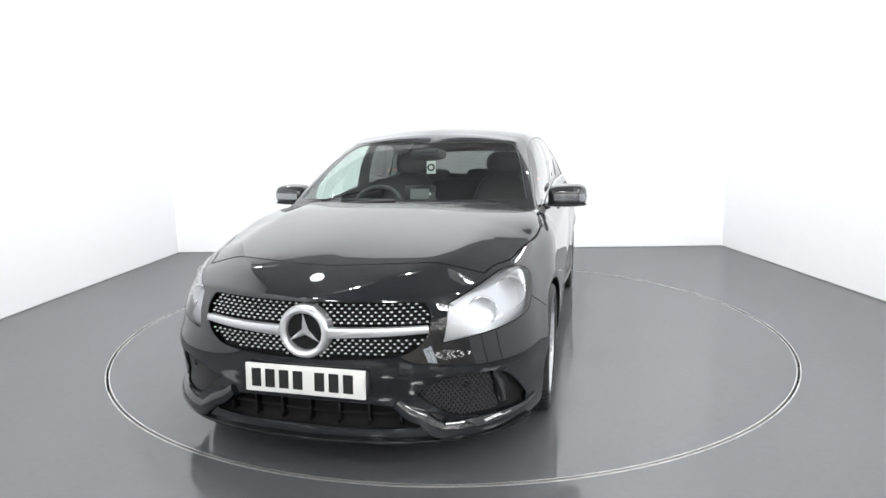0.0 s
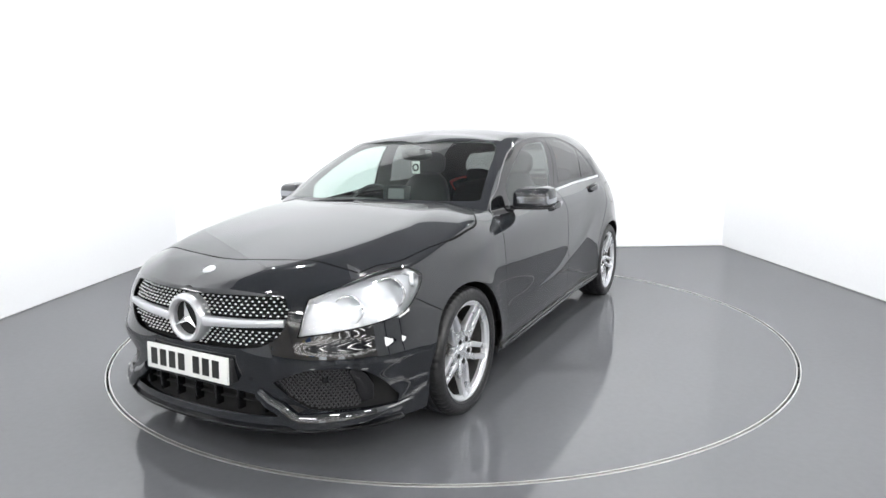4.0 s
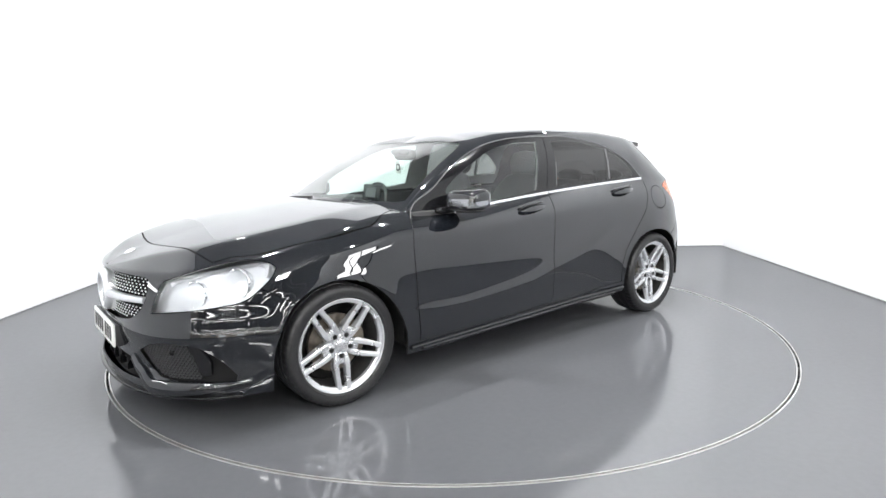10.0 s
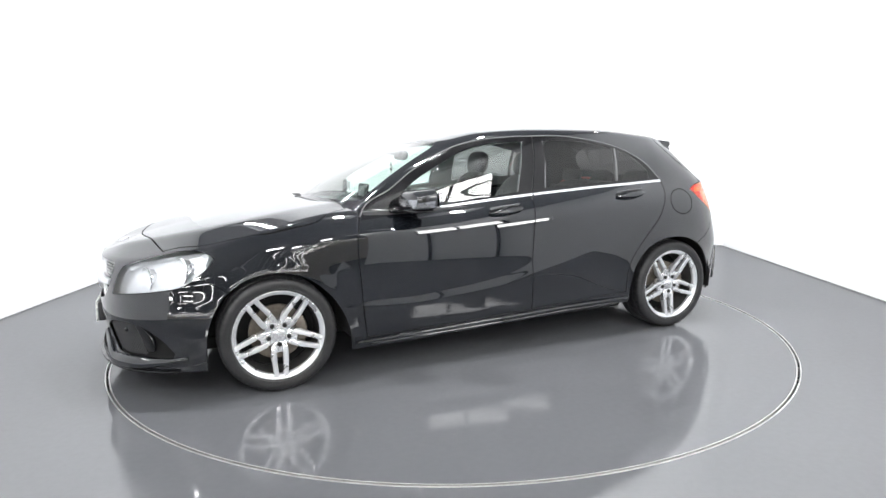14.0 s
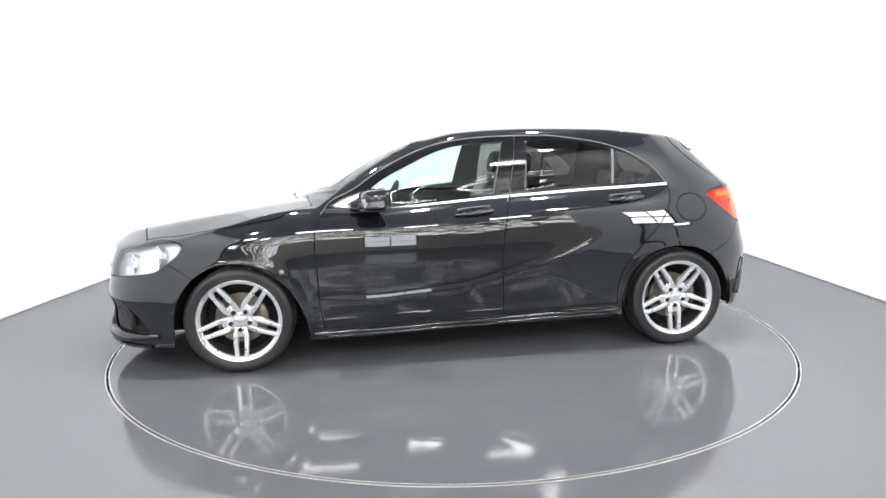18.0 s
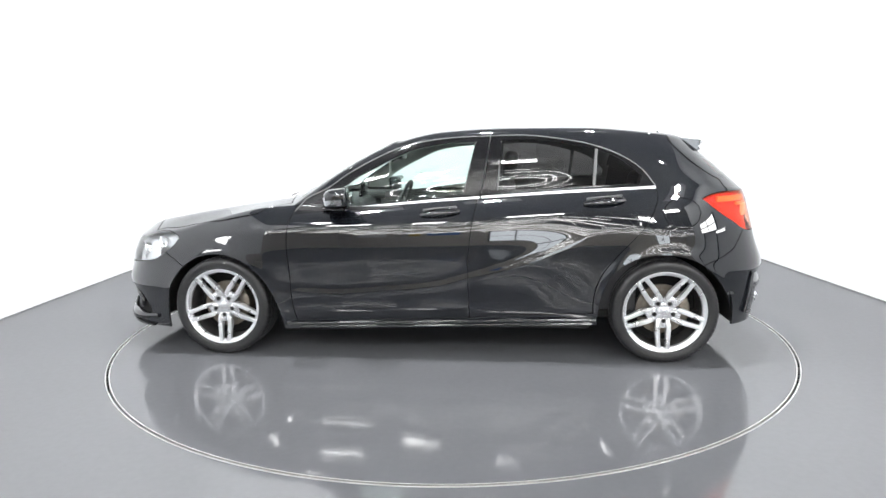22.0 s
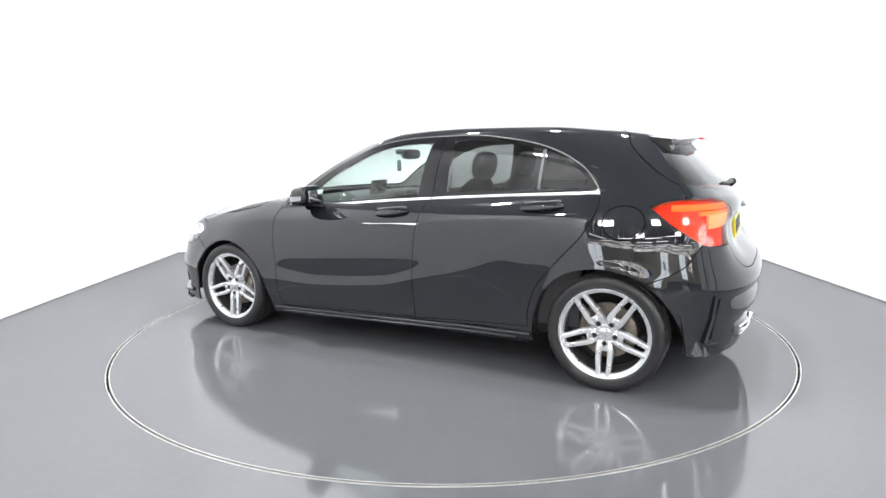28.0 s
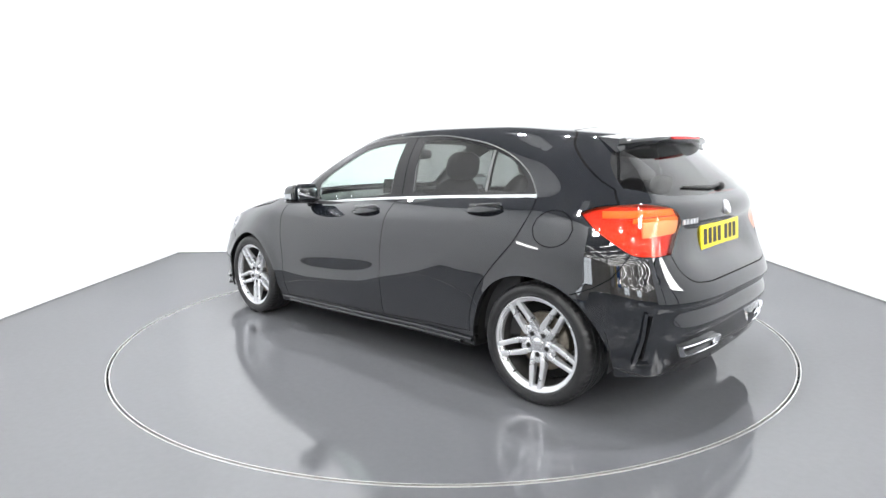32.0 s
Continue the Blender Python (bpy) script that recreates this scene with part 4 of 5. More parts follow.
# ---------------------------------------------------------------- wheels
def tyre_mesh():
    prof = [(0.236, 0.092, 0), (0.240, 0.100, 0), (0.246, 0.106, 0), (0.252, 0.1085, 0), (0.255, 0.1075, 0), (0.268, 0.1115, 0), (0.284, 0.111, 0), (0.294, 0.107, 1),
            (0.301, 0.1, 1), (0.3065, 0.09, 1), (0.309, 0.078, 1), (0.309, 0.06, 1), (0.303, 0.0585, 0), (0.303, 0.0515, 0), (0.310, 0.05, 0), (0.310, 0.022, 0),
            (0.304, 0.0205, 0), (0.304, 0.0125, 0), (0.310, 0.011, 0), (0.310, -0.011, 0), (0.304, -0.0125, 0), (0.304, -0.0205, 0), (0.310, -0.022, 0), (0.309, -0.06, 0),
            (0.3065, -0.09, 0), (0.296, -0.106, 0), (0.27, -0.111, 0), (0.236, -0.1, 0)]
    bm = bmesh.new()
    n = 180
    rings = []
    for r, y, tread in prof:
        ring = []
        for k in range(n):
            a = 2 * math.pi * k / n
            rr = r - (0.0035 if tread and k % 3 == 0 else 0)
            ring.append(bm.verts.new((rr * math.cos(a), y, rr * math.sin(a))))
        rings.append(ring)
    for a, b in zip(rings, rings[1:]):
        for k in range(n):
            bm.faces.new((a[k], a[(k + 1) % n], b[(k + 1) % n], b[k]))
    bmesh.ops.recalc_face_normals(bm, faces=bm.faces)
    return bm


def bar(bm, pts, ups, widths, heights, bevel=0.3):
    """A bar swept through points; ups: the outward direction at each point. Flat back, rounded front edges."""
    rings = []
    n = len(pts)
    for i in range(n):
        t = (pts[min(i + 1, n - 1)] - pts[max(i - 1, 0)]).normalized()
        u = (ups[i] - t * ups[i].dot(t)).normalized()
        s = t.cross(u)
        w, h = widths[i] / 2, heights[i]
        b = min(w, h) * bevel * 1.5
        sec = [(-w, 0), (-w, h - b), (-w + b * 0.3, h - b * 0.3), (-w + b, h), (w - b, h), (w - b * 0.3, h - b * 0.3), (w, h - b), (w, 0)]
        rings.append([bm.verts.new(pts[i] + s * a + u * c) for a, c in sec])
    m = len(rings[0])
    for a, b in zip(rings, rings[1:]):
        for k in range(m):
            bm.faces.new((a[k], a[(k + 1) % m], b[(k + 1) % m], b[k]))
    bm.faces.new(rings[0][::-1])
    bm.faces.new(rings[-1])
    bmesh.ops.recalc_face_normals(bm, faces=bm.faces)


def blob(bm, centre, size, p=2.6, m=None, nu=28, nv=16):
    """A rounded block (superellipsoid)."""
    def pw(c):
        return math.copysign(abs(c) ** (2 / p), c)
    rows = []
    for j in range(nv + 1):
        b = -math.pi / 2 + math.pi * j / nv
        row = []
        for i in range(nu):
            a = 2 * math.pi * i / nu
            v = Vector((pw(math.cos(b)) * pw(math.cos(a)) * size[0] / 2, pw(math.cos(b)) * pw(math.sin(a)) * size[1] / 2, pw(math.sin(b)) * size[2] / 2))
            v = (m @ v if m else v) + Vector(centre)
            row.append(bm.verts.new(v))
        rows.append(row)
    for a, b in zip(rows, rows[1:]):
        for i in range(nu):
            bm.faces.new((a[i], a[(i + 1) % nu], b[(i + 1) % nu], b[i]))
    bmesh.ops.remove_doubles(bm, verts=[v for r in (rows[0], rows[-1]) for v in r], dist=1e-5)
    bmesh.ops.recalc_face_normals(bm, faces=bm.faces)


def make_wheel():
    bm = bmesh.new()
    lathe(bm, [(0.243, 0.088), (0.2445, 0.096), (0.243, 0.1), (0.238, 0.101), (0.232, 0.098), (0.229, 0.092), (0.222, 0.089), (0.217, 0.084), (0.215, 0.068)], 96, "y")
    bmesh.ops.recalc_face_normals(bm, faces=bm.faces)
    wheel = part("wheel", bm, ALLOY, car, "silver five twin-spoke alloy wheel")
    bm = bmesh.new()
    lathe(bm, [(0.2155, 0.07), (0.214, 0.045), (0.214, 0.03), (0.21, -0.06), (0.215, -0.1), (0.235, -0.105)], 72, "y")
    bmesh.ops.recalc_face_normals(bm, faces=bm.faces)
    part("rim_barrel", bm, BARREL, wheel, "rim barrel darkened for brake dust and shade")
    part("tyre", tyre_mesh(), RUBBER, wheel, "low-profile black tyre with worn tread", flat_angle=0.5)
    bm = bmesh.new()
    for sg in (-1, 1):
        pts, ups, ws, hs = [], [], [], []
        for r, off, y, w, h in ((0.045, 0.018, 0.03, 0.034, 0.036), (0.07, 0.026, 0.033, 0.033, 0.04), (0.095, 0.0305, 0.041, 0.031, 0.038), (0.12, 0.0315, 0.047, 0.0285, 0.034), (0.16, 0.0295, 0.057, 0.027, 0.029),
                                (0.2, 0.0265, 0.067, 0.026, 0.0245), (0.22, 0.0255, 0.071, 0.027, 0.0225), (0.236, 0.0255, 0.0745, 0.03, 0.0205)):
            pts.append(Vector((sg * off, y, r)))
            ups.append(Vector((0, 1, 0)))
            ws.append(w)
            hs.append(h)
        bar(bm, pts, ups, ws, hs)
    box(bm, -0.026, 0.026, 0.03, 0.073, 0.04, 0.102, 0.008)
    spoke = part("spoke", bm, ALLOY, wheel, flat_angle=0.5)
    for k in range(5):
        o = spoke if k == 0 else new("spoke", spoke.data)
        o.parent = wheel
        o.matrix_basis = Matrix.Rotation(math.pi + k * 2 * math.pi / 5, 4, "Y")
    bm = bmesh.new()
    lathe(bm, [(0.0005, 0.079), (0.024, 0.078), (0.031, 0.074), (0.034, 0.069), (0.04, 0.069), (0.052, 0.066), (0.066, 0.06), (0.074, 0.045), (0.075, 0.01)], 60, "y")
    bmesh.ops.recalc_face_normals(bm, faces=bm.faces)
    part("hub_centre", bm, ALLOY, wheel)
    # bolts stand proud; their black replaces the shade of the bolt holes
    bm = bmesh.new()
    lathe(bm, [(0.0005, 0.074), (0.007, 0.073), (0.0125, 0.0695), (0.013, 0.055)], 16, "y")
    bmesh.ops.recalc_face_normals(bm, faces=bm.faces)
    bolt = part("wheel_bolt", bm, DARK, wheel, "raised wheel bolt, black for the shade of its recess")
    for k in range(5):
        a = -math.pi / 2 + k * 2 * math.pi / 5
        o = bolt if k == 0 else new("wheel_bolt", bolt.data)
        o.parent = wheel
        o.matrix_basis = Matrix.Translation((0.056 * math.cos(a), 0.0065, 0.056 * math.sin(a)))
    bm = bmesh.new()
    lathe(bm, [(0.06, 0.03), (0.072, 0.032), (0.075, 0.012), (0.148, 0.012), (0.148, -0.012), (0.06, -0.012)], 64, "y")
    bmesh.ops.recalc_face_normals(bm, faces=bm.faces)
    part("brake_disc", bm, DISC, wheel, "worn steel brake disc")
    bm = bmesh.new()
    arc = [math.radians(145 + k * 10) for k in range(8)]
    bar(bm, [Vector((0.128 * math.cos(a), -0.03, 0.128 * math.sin(a))) for a in arc], [Vector((0, 1, 0))] * 8, [0.05, 0.06, 0.062, 0.062, 0.062, 0.062, 0.06, 0.05], [0.06, 0.068, 0.07, 0.07, 0.07, 0.07, 0.068, 0.06])
    part("brake_caliper", bm, DISC, wheel, "grey brake caliper")
    bm = bmesh.new()
    lathe(bm, [(0.0005, 0.0), (0.2, 0.0), (0.21, -0.01)], 40, "y")
    o = part("dust_shield", bm, DARK, wheel)
    o.location = (0, -0.045, 0)
    bm = bmesh.new()
    lathe(bm, [(0.003, 0.0), (0.004, 0.02), (0.0035, 0.03), (0.0005, 0.031)], 8, "y")
    o = part("valve", bm, TRIM, wheel)
    o.location = (0.13, 0.07, -0.17)
    return wheel


HUB_Z, HUB_Y = 0.309, 0.766
wheel = make_wheel()
wheel.matrix_basis = Matrix.Translation((1.35, HUB_Y, HUB_Z))
for x, sg in ((-1.35, 1), (1.35, -1), (-1.35, -1)):
    copy_thing(wheel, pose(x, HUB_Y * sg, HUB_Z, 0, 0, 0 if sg > 0 else 180))


def arch_liner(x, sg):
    bm = bmesh.new()
    rows = []
    for y in (0.84, 0.8, 0.5):
        row = []
        for k in range(37):
            a = math.radians(-9 + k * 198 / 36)
            r = 0.385
            row.append(bm.verts.new((r * math.cos(a), y * sg, r * math.sin(a))))
        rows.append(row)
    for a, b in zip(rows, rows[1:]):
        for k in range(36):
            bm.faces.new((a[k], a[k + 1], b[k + 1], b[k]))
    bm.faces.new(rows[-1])
    o = part("wheel_arch_liner", bm, DARK, car)
    o.location = (x, 0, HUB_Z)


for x in (1.35, -1.35):
    for sg in (1, -1):
        arch_liner(x, sg)
block("underbody", -1.75, 2.0, -0.5, 0.5, 0.17, 0.24, DARK, car, 0.02, "dark underbody panels")
block("underbody", -0.93, 0.93, -0.83, 0.83, 0.19, 0.25, DARK, car, 0.02, "dark underbody panels")


# ---------------------------------------------------------------- finding the skin
def on_front(y, z):
    """The front skin at (y, z): place."""
    g = LOWER[:NF].reshape(-1, 3)
    d = (g[:, 1] - abs(y)) ** 2 + (g[:, 2] - z) ** 2
    w = np.argsort(d)[:4]
    k = 1 / (d[w] + 1e-7)
    return float((g[w, 0] * k).sum() / k.sum())


def on_rear(y, z):
    g = LOWER[NF + NS:].reshape(-1, 3)
    d = (g[:, 1] - abs(y)) ** 2 + (g[:, 2] - z) ** 2
    w = np.argsort(d)[:4]
    k = 1 / (d[w] + 1e-7)
    return float((g[w, 0] * k).sum() / k.sum())


SIDE_PTS = np.concatenate([LOWER[NF // 2:].reshape(-1, 3), UPPER[N_SCREEN - 6:].reshape(-1, 3)])
SIDE_PTS = SIDE_PTS[SIDE_PTS[:, 1] > 0.5]


def on_side(x, z):
    d = (SIDE_PTS[:, 0] - x) ** 2 + (SIDE_PTS[:, 2] - z) ** 2
    w = np.argsort(d)[:4]
    k = 1 / (d[w] + 1e-7)
    return float((SIDE_PTS[w, 1] * k).sum() / k.sum())


def both_sides(name, make, mat, parent, label=""):
    """A part for the left, made by make(bm), and its mirror image for the right."""
    out = []
    for k in (0, 1):
        bm = bmesh.new()
        make(bm)
        if k:
            bmesh.ops.transform(bm, matrix=Matrix.Diagonal((1, -1, 1, 1)), verts=bm.verts)
            bmesh.ops.reverse_faces(bm, faces=bm.faces)
        out.append(part(name, bm, mat, parent[k] if isinstance(parent, (list, tuple)) else parent, label))
    return out


# ---------------------------------------------------------------- front: grille, plate, intakes, headlights
grille = skin_part("grille", P_("grille"), DARK, front_bumper, "black grille with rows of bright pins", depth=0.05, flange=-0.049)
ZS = 0.587


pin_bm = bmesh.new()
lathe(pin_bm, [(0.0061, 0.0), (0.0058, 0.003), (0.0045, 0.005), (0.0003, 0.0058)], 10, "x", Matrix.Diagonal((1, 1, 0.62, 1)))
bmesh.ops.recalc_face_normals(pin_bm, faces=pin_bm.faces)
pin = None
grille_region = next(r for r in regions if r.name == "grille")
for row in range(17):
    z = 0.491 + row * 0.0131
    for col in range(-17, 18):
        y = (col + (0.5 if row % 2 else 0)) * 0.0285
        if math.hypot(y, z - ZS) < 0.105 or abs(z - ZS) < 0.0225:
            continue
        q = grille_region.flat(Vector((2.2, abs(y), z)))
        if not inside(q, grow(grille_region.poly, -0.008)):
            continue
        if pin is None:
            pin = part("pin", pin_bm, PIN, grille)
            o = pin
        else:
            o = new("pin", pin.data)
            o.parent = grille
        o.location = (on_front(y, z) - 0.022, y, z)
for row in range(16):
    z = 0.4975 + row * 0.0131
    if z > 0.69 or abs(z - ZS) < 0.028:
        continue
    bm = bmesh.new()
    wide = 0.4 if z < 0.53 else 0.455
    ys = [-wide + 2 * wide * k / 24 for k in range(25)]
    bar(bm, [Vector((on_front(y, z) - 0.047, y, z)) for y in ys], [Vector((1, 0, 0))] * 25, [0.005] * 25, [0.012] * 25)
    part("louvre", bm, DARK, grille)


def grille_wing(bm):
    ys = [0.1 + 0.36 * k / 14 for k in range(15)]
    bar(bm, [Vector((on_front(y, ZS) - 0.022, y, ZS - 0.002 + 0.012 * ((y - 0.1) / 0.36))) for y in ys], [Vector((1, 0.15, 0.1))] * 15,
        [0.04 - 0.012 * k / 14 for k in range(15)], [0.03 - 0.004 * k / 14 for k in range(15)])


both_sides("grille_bar", grille_wing, SATIN, grille, "wide silver crossbar")
XS = 2.228
bm = bmesh.new()
lathe(bm, [(0.073, -0.03), (0.073, 0.006), (0.077, 0.013), (0.086, 0.0175), (0.096, 0.014), (0.103, 0.004), (0.105, -0.01), (0.104, -0.04)], 72, "x", Matrix.Translation((XS, 0, ZS)))
bmesh.ops.recalc_face_normals(bm, faces=bm.faces)
part("badge_ring", bm, SATIN, grille, "large silver ring emblem")
bm = bmesh.new()
lathe(bm, [(0.0005, -0.008), (0.075, -0.012), (0.075, -0.03)], 48, "x", Matrix.Translation((XS, 0, ZS)))
part("badge_back", bm, DARK, grille)
bm = bmesh.new()
c0 = bm.verts.new((XS + 0.012, 0, ZS))
tips, nooks = [], []
for k in range(3):
    a = math.pi / 2 + k * 2 * math.pi / 3
    tips.append(bm.verts.new((XS + 0.006, 0.074 * math.cos(a), ZS + 0.074 * math.sin(a))))
    a += math.pi / 3
    nooks.append(bm.verts.new((XS - 0.006, 0.0155 * math.cos(a), ZS + 0.0155 * math.sin(a))))
for k in range(3):
    bm.faces.new((c0, tips[k], nooks[k]))
    bm.faces.new((c0, nooks[k], tips[(k + 1) % 3]))
bmesh.ops.recalc_face_normals(bm, faces=bm.faces)
for f in bm.faces:
    if f.normal.x < 0:
        f.normal_flip()
part("badge_blades", bm, SATIN, grille, "", False)
bm = bmesh.new()
lathe(bm, [(0.0005, 0.004), (0.022, 0.003), (0.028, 0.0), (0.029, -0.004)], 32, "z")
o = part("bonnet_badge", bm, SATIN, front_bumper, "small round silver badge")
o.matrix_basis = pose(2.098, 0, 0.771, 0, 24, 0)


def number_plate(x, z, mat, label, tilt, parent, sg, size=1.0):
    """A plate with plain bars in place of its characters."""
    bm = bmesh.new()
    box(bm, -0.005, 0.005, -0.26, 0.26, -0.0555, 0.0555, 0.0025)
    plate = part("number_plate", bm, mat, parent, label)
    plate.matrix_basis = pose(x, 0, z, 0, tilt, 0) @ Matrix.Diagonal((1, size * 0.955, size, 1))
    start = -0.235 * sg
    for k in range(7):
        y = start + sg * (k * 0.061 + (0.033 if k > 3 else 0) + 0.025)
        bm = bmesh.new()
        box(bm, sg * 0.0046, sg * 0.0062, y - 0.021, y + 0.021, -0.036, 0.036)
        part("plate_bar", bm, INK, plate, "", False)
    return plate


number_plate(2.247, 0.4, PLATE_WHITE, "white number plate with black bars", -3, front_bumper, 1)
block("plate_mount", 2.2, 2.241, -0.255, 0.255, 0.345, 0.45, TRIM, front_bumper, 0.008)

fogs = pair("side_intake", "fog", DARK, front_bumper, "black mesh side intake", 0.028, -0.027)


def on_corner(t, v):
    """A place in the side intake: t from its inner tip outwards, v from bottom to top."""
    i = NF * (0.235 + 0.255 * t)
    i0 = int(i)
    z = 0.25 + 0.165 * v
    k = (z - LOWER[i0, 0, 2]) / (LOWER[i0, NZ, 2] - LOWER[i0, 0, 2]) * NZ
    k0 = int(k)
    a = Vector(LOWER[i0, k0]).lerp(Vector(LOWER[i0 + 1, k0]), i - i0)
    b = Vector(LOWER[i0, k0 + 1]).lerp(Vector(LOWER[i0 + 1, k0 + 1]), i - i0)
    return a.lerp(b, k - k0)


fog_region = next(r for r in regions if r.name == "fog")


def mesh_wire(bm):
    for fam in (1, -1):
        for k in range(-14, 40):
            run = []
            for j in range(25):
                v = j / 24
                t = k * 0.04 + fam * v * 0.28
                if 0.02 < t < 0.76:
                    p = on_corner(t, v)
                    if inside(fog_region.flat(p), fog_region.poly):
                        run.append(p)
            if len(run) > 2:
                out = Vector((1, 0.8, 0)).normalized()
                bar(bm, [p - out * 0.024 for p in (run[0], run[len(run) // 2], run[-1])], [out] * 3, [0.005] * 3, [0.007] * 3)


both_sides("intake_mesh", mesh_wire, MESH, fogs, "black diamond mesh")


def flick(bm):
    pts = [on_corner(t, v) for t, v in ((0.68, 1.0), (0.76, 0.72), (0.8, 0.45), (0.82, 0.12))]
    out = Vector((1, 0.9, 0)).normalized()
    bar(bm, [p - out * 0.02 for p in pts], [out] * 4, [0.03, 0.06, 0.075, 0.05], [0.014, 0.02, 0.022, 0.016])


both_sides("intake_flick", flick, GLOSS, fogs, "gloss black air deflector")


def sensor(bm):
    p = on_corner(0.46, 0.72)
    lathe(bm, [(0.0005, 0.0), (0.011, -0.0015), (0.0125, -0.004), (0.0125, -0.03)], 20, "x", Matrix.Translation(p) @ Matrix.Rotation(math.radians(42), 4, "Z") @ Matrix.Translation((-0.012, 0, 0)))


both_sides("parking_sensor", sensor, GLOSS, fogs)


def sensor_low(bm):
    y, z = 0.32, 0.372
    lathe(bm, [(0.0005, 0.002), (0.011, 0.001), (0.0125, -0.002), (0.0125, -0.02)], 20, "x", Matrix.Translation((on_front(y, z), y, z)) @ Matrix.Rotation(math.radians(12), 4, "Z"))


both_sides("parking_sensor", sensor_low, GLOSS, front_bumper)

intake = skin_part("lower_intake", P_("low_intake"), DARK, front_bumper, "dark lower air intake", depth=0.07, flange=-0.069)
for y in (-0.36, -0.24, -0.12, 0.0, 0.12, 0.24, 0.36):
    bm = bmesh.new()
    x = on_front(y, 0.26)
    box(bm, x - 0.05, x - 0.012, y - 0.005, y + 0.005, 0.222, 0.31, 0.002)
    part("intake_bar", bm, GLOSS, intake)
bm = bmesh.new()
ys = [-0.42 + 0.84 * k / 20 for k in range(21)]
bar(bm, [Vector((on_front(y, 0.26) - 0.055, y, 0.258)) for y in ys], [Vector((1, 0, 0))] * 21, [0.006] * 21, [0.02] * 21)
part("intake_bar", bm, DARK, intake)
bm = bmesh.new()
idx = list(range(0, round(NF * 0.56), 2))
path = [Vector(LOWER[i, 0]) for i in idx]
path = [Vector((p.x, -p.y, p.z)) for p in path[::-1]][:-1] + path
ns = []
for i in range(len(path)):
    t = path[min(i + 1, len(path) - 1)] - path[max(i - 1, 0)]
    ns.append(Vector((t.y, -t.x, 0)).normalized())
bar(bm, [p - n * 0.02 + Vector((0, 0, 0.004)) for p, n in zip(path, ns)], ns, [0.014] * len(path), [0.04] * len(path))
part("front_lip", bm, GLOSS, front_bumper, "gloss black front splitter lip")


def wing_rail(bm):
    pts = []
    for k in range(21):
        t = k / 20
        i = round(NF * (0.19 + 0.36 * t))
        z = 0.315 - 0.11 * min(t / 0.28, 1.0) if t < 0.28 else 0.205 + 0.03 * ((t - 0.28) / 0.72) ** 2
        kk = (z - LOWER[i, 0, 2]) / (LOWER[i, NZ, 2] - LOWER[i, 0, 2]) * NZ
        kk = min(max(kk, 0), NZ - 1.001)
        pts.append(Vector(LOWER[i, int(kk)]).lerp(Vector(LOWER[i, int(kk) + 1]), kk - int(kk)))
    ups = []
    for k in range(21):
        d = pts[min(k + 1, 20)] - pts[max(k - 1, 0)]
        ups.append((Vector((d.y, -d.x, 0)).normalized() + Vector((0, 0, 0.25))).normalized())
    bar(bm, [p - u * 0.016 for p, u in zip(pts, ups)], ups, [0.026 + 0.05 * math.sin(math.pi * min(1, 0.12 + k / 20)) ** 0.8 for k in range(21)], [0.03 + 0.008 * math.sin(math.pi * k / 20) for k in range(21)], 0.45)


both_sides("bumper_rail", wing_rail, PAINT, front_bumper, "glossy black lower bumper blade")

# headlights
housings = pair("headlight", "headlight", FROST, car, "large clear headlight with pale silver reflectors", 0.045, -0.044)
for k in (0, 1):
    skin_part("lens", P_("headlight"), LENS, housings[k], "clear plastic lens", ("left", "right")[k], 0.0, 0.01)


def lamp_bowl(c, r, turn, deep=0.05):
    def make(bm):
        m = Matrix.Translation(c) @ Matrix.Rotation(math.radians(turn), 4, "Z")
        rings = lathe(bm, [(r * 1.08, -0.004), (r * 1.06, 0.003), (r, 0.004), (r * 0.97, -0.002), (r * 0.85, -deep * 0.45), (r * 0.6, -deep * 0.8), (r * 0.3, -deep), (0.001, -deep)], 48, "x", m)
        axis = m.to_3x3() @ Vector((1, 0, 0))
        for j, ring in enumerate(rings[4:7]):
            for k, v in enumerate(ring):
                v.co -= axis * (0.007 if (k // 3 + j) % 2 else 0.0)
        bmesh.ops.recalc_face_normals(bm, faces=bm.faces)
    return make


def lamp_ball(c, r, turn):
    def make(bm):
        m = Matrix.Translation(c) @ Matrix.Rotation(math.radians(turn), 4, "Z")
        lathe(bm, [(0.0005, r * 0.7), (r * 0.4, r * 0.62), (r * 0.75, r * 0.35), (r, 0.0), (r, -0.03)], 28, "x", m)
        bmesh.ops.recalc_face_normals(bm, faces=bm.faces)
    return make


both_sides("reflector_bowl", lamp_bowl((1.80, 0.722, 0.67), 0.066, 24, 0.075), REFLECTOR, housings, "bright round main reflector")
both_sides("reflector_bowl", lamp_bowl((1.962, 0.635, 0.628), 0.058, 22, 0.07), REFLECTOR, housings, "bright round inner reflector")
both_sides("lamp", lamp_ball((1.755, 0.70, 0.67), 0.016, 24), GLOSS, housings, "dark-capped bulb")
both_sides("lamp", lamp_ball((1.915, 0.617, 0.628), 0.013, 22), GLOSS, housings, "dark-capped bulb")


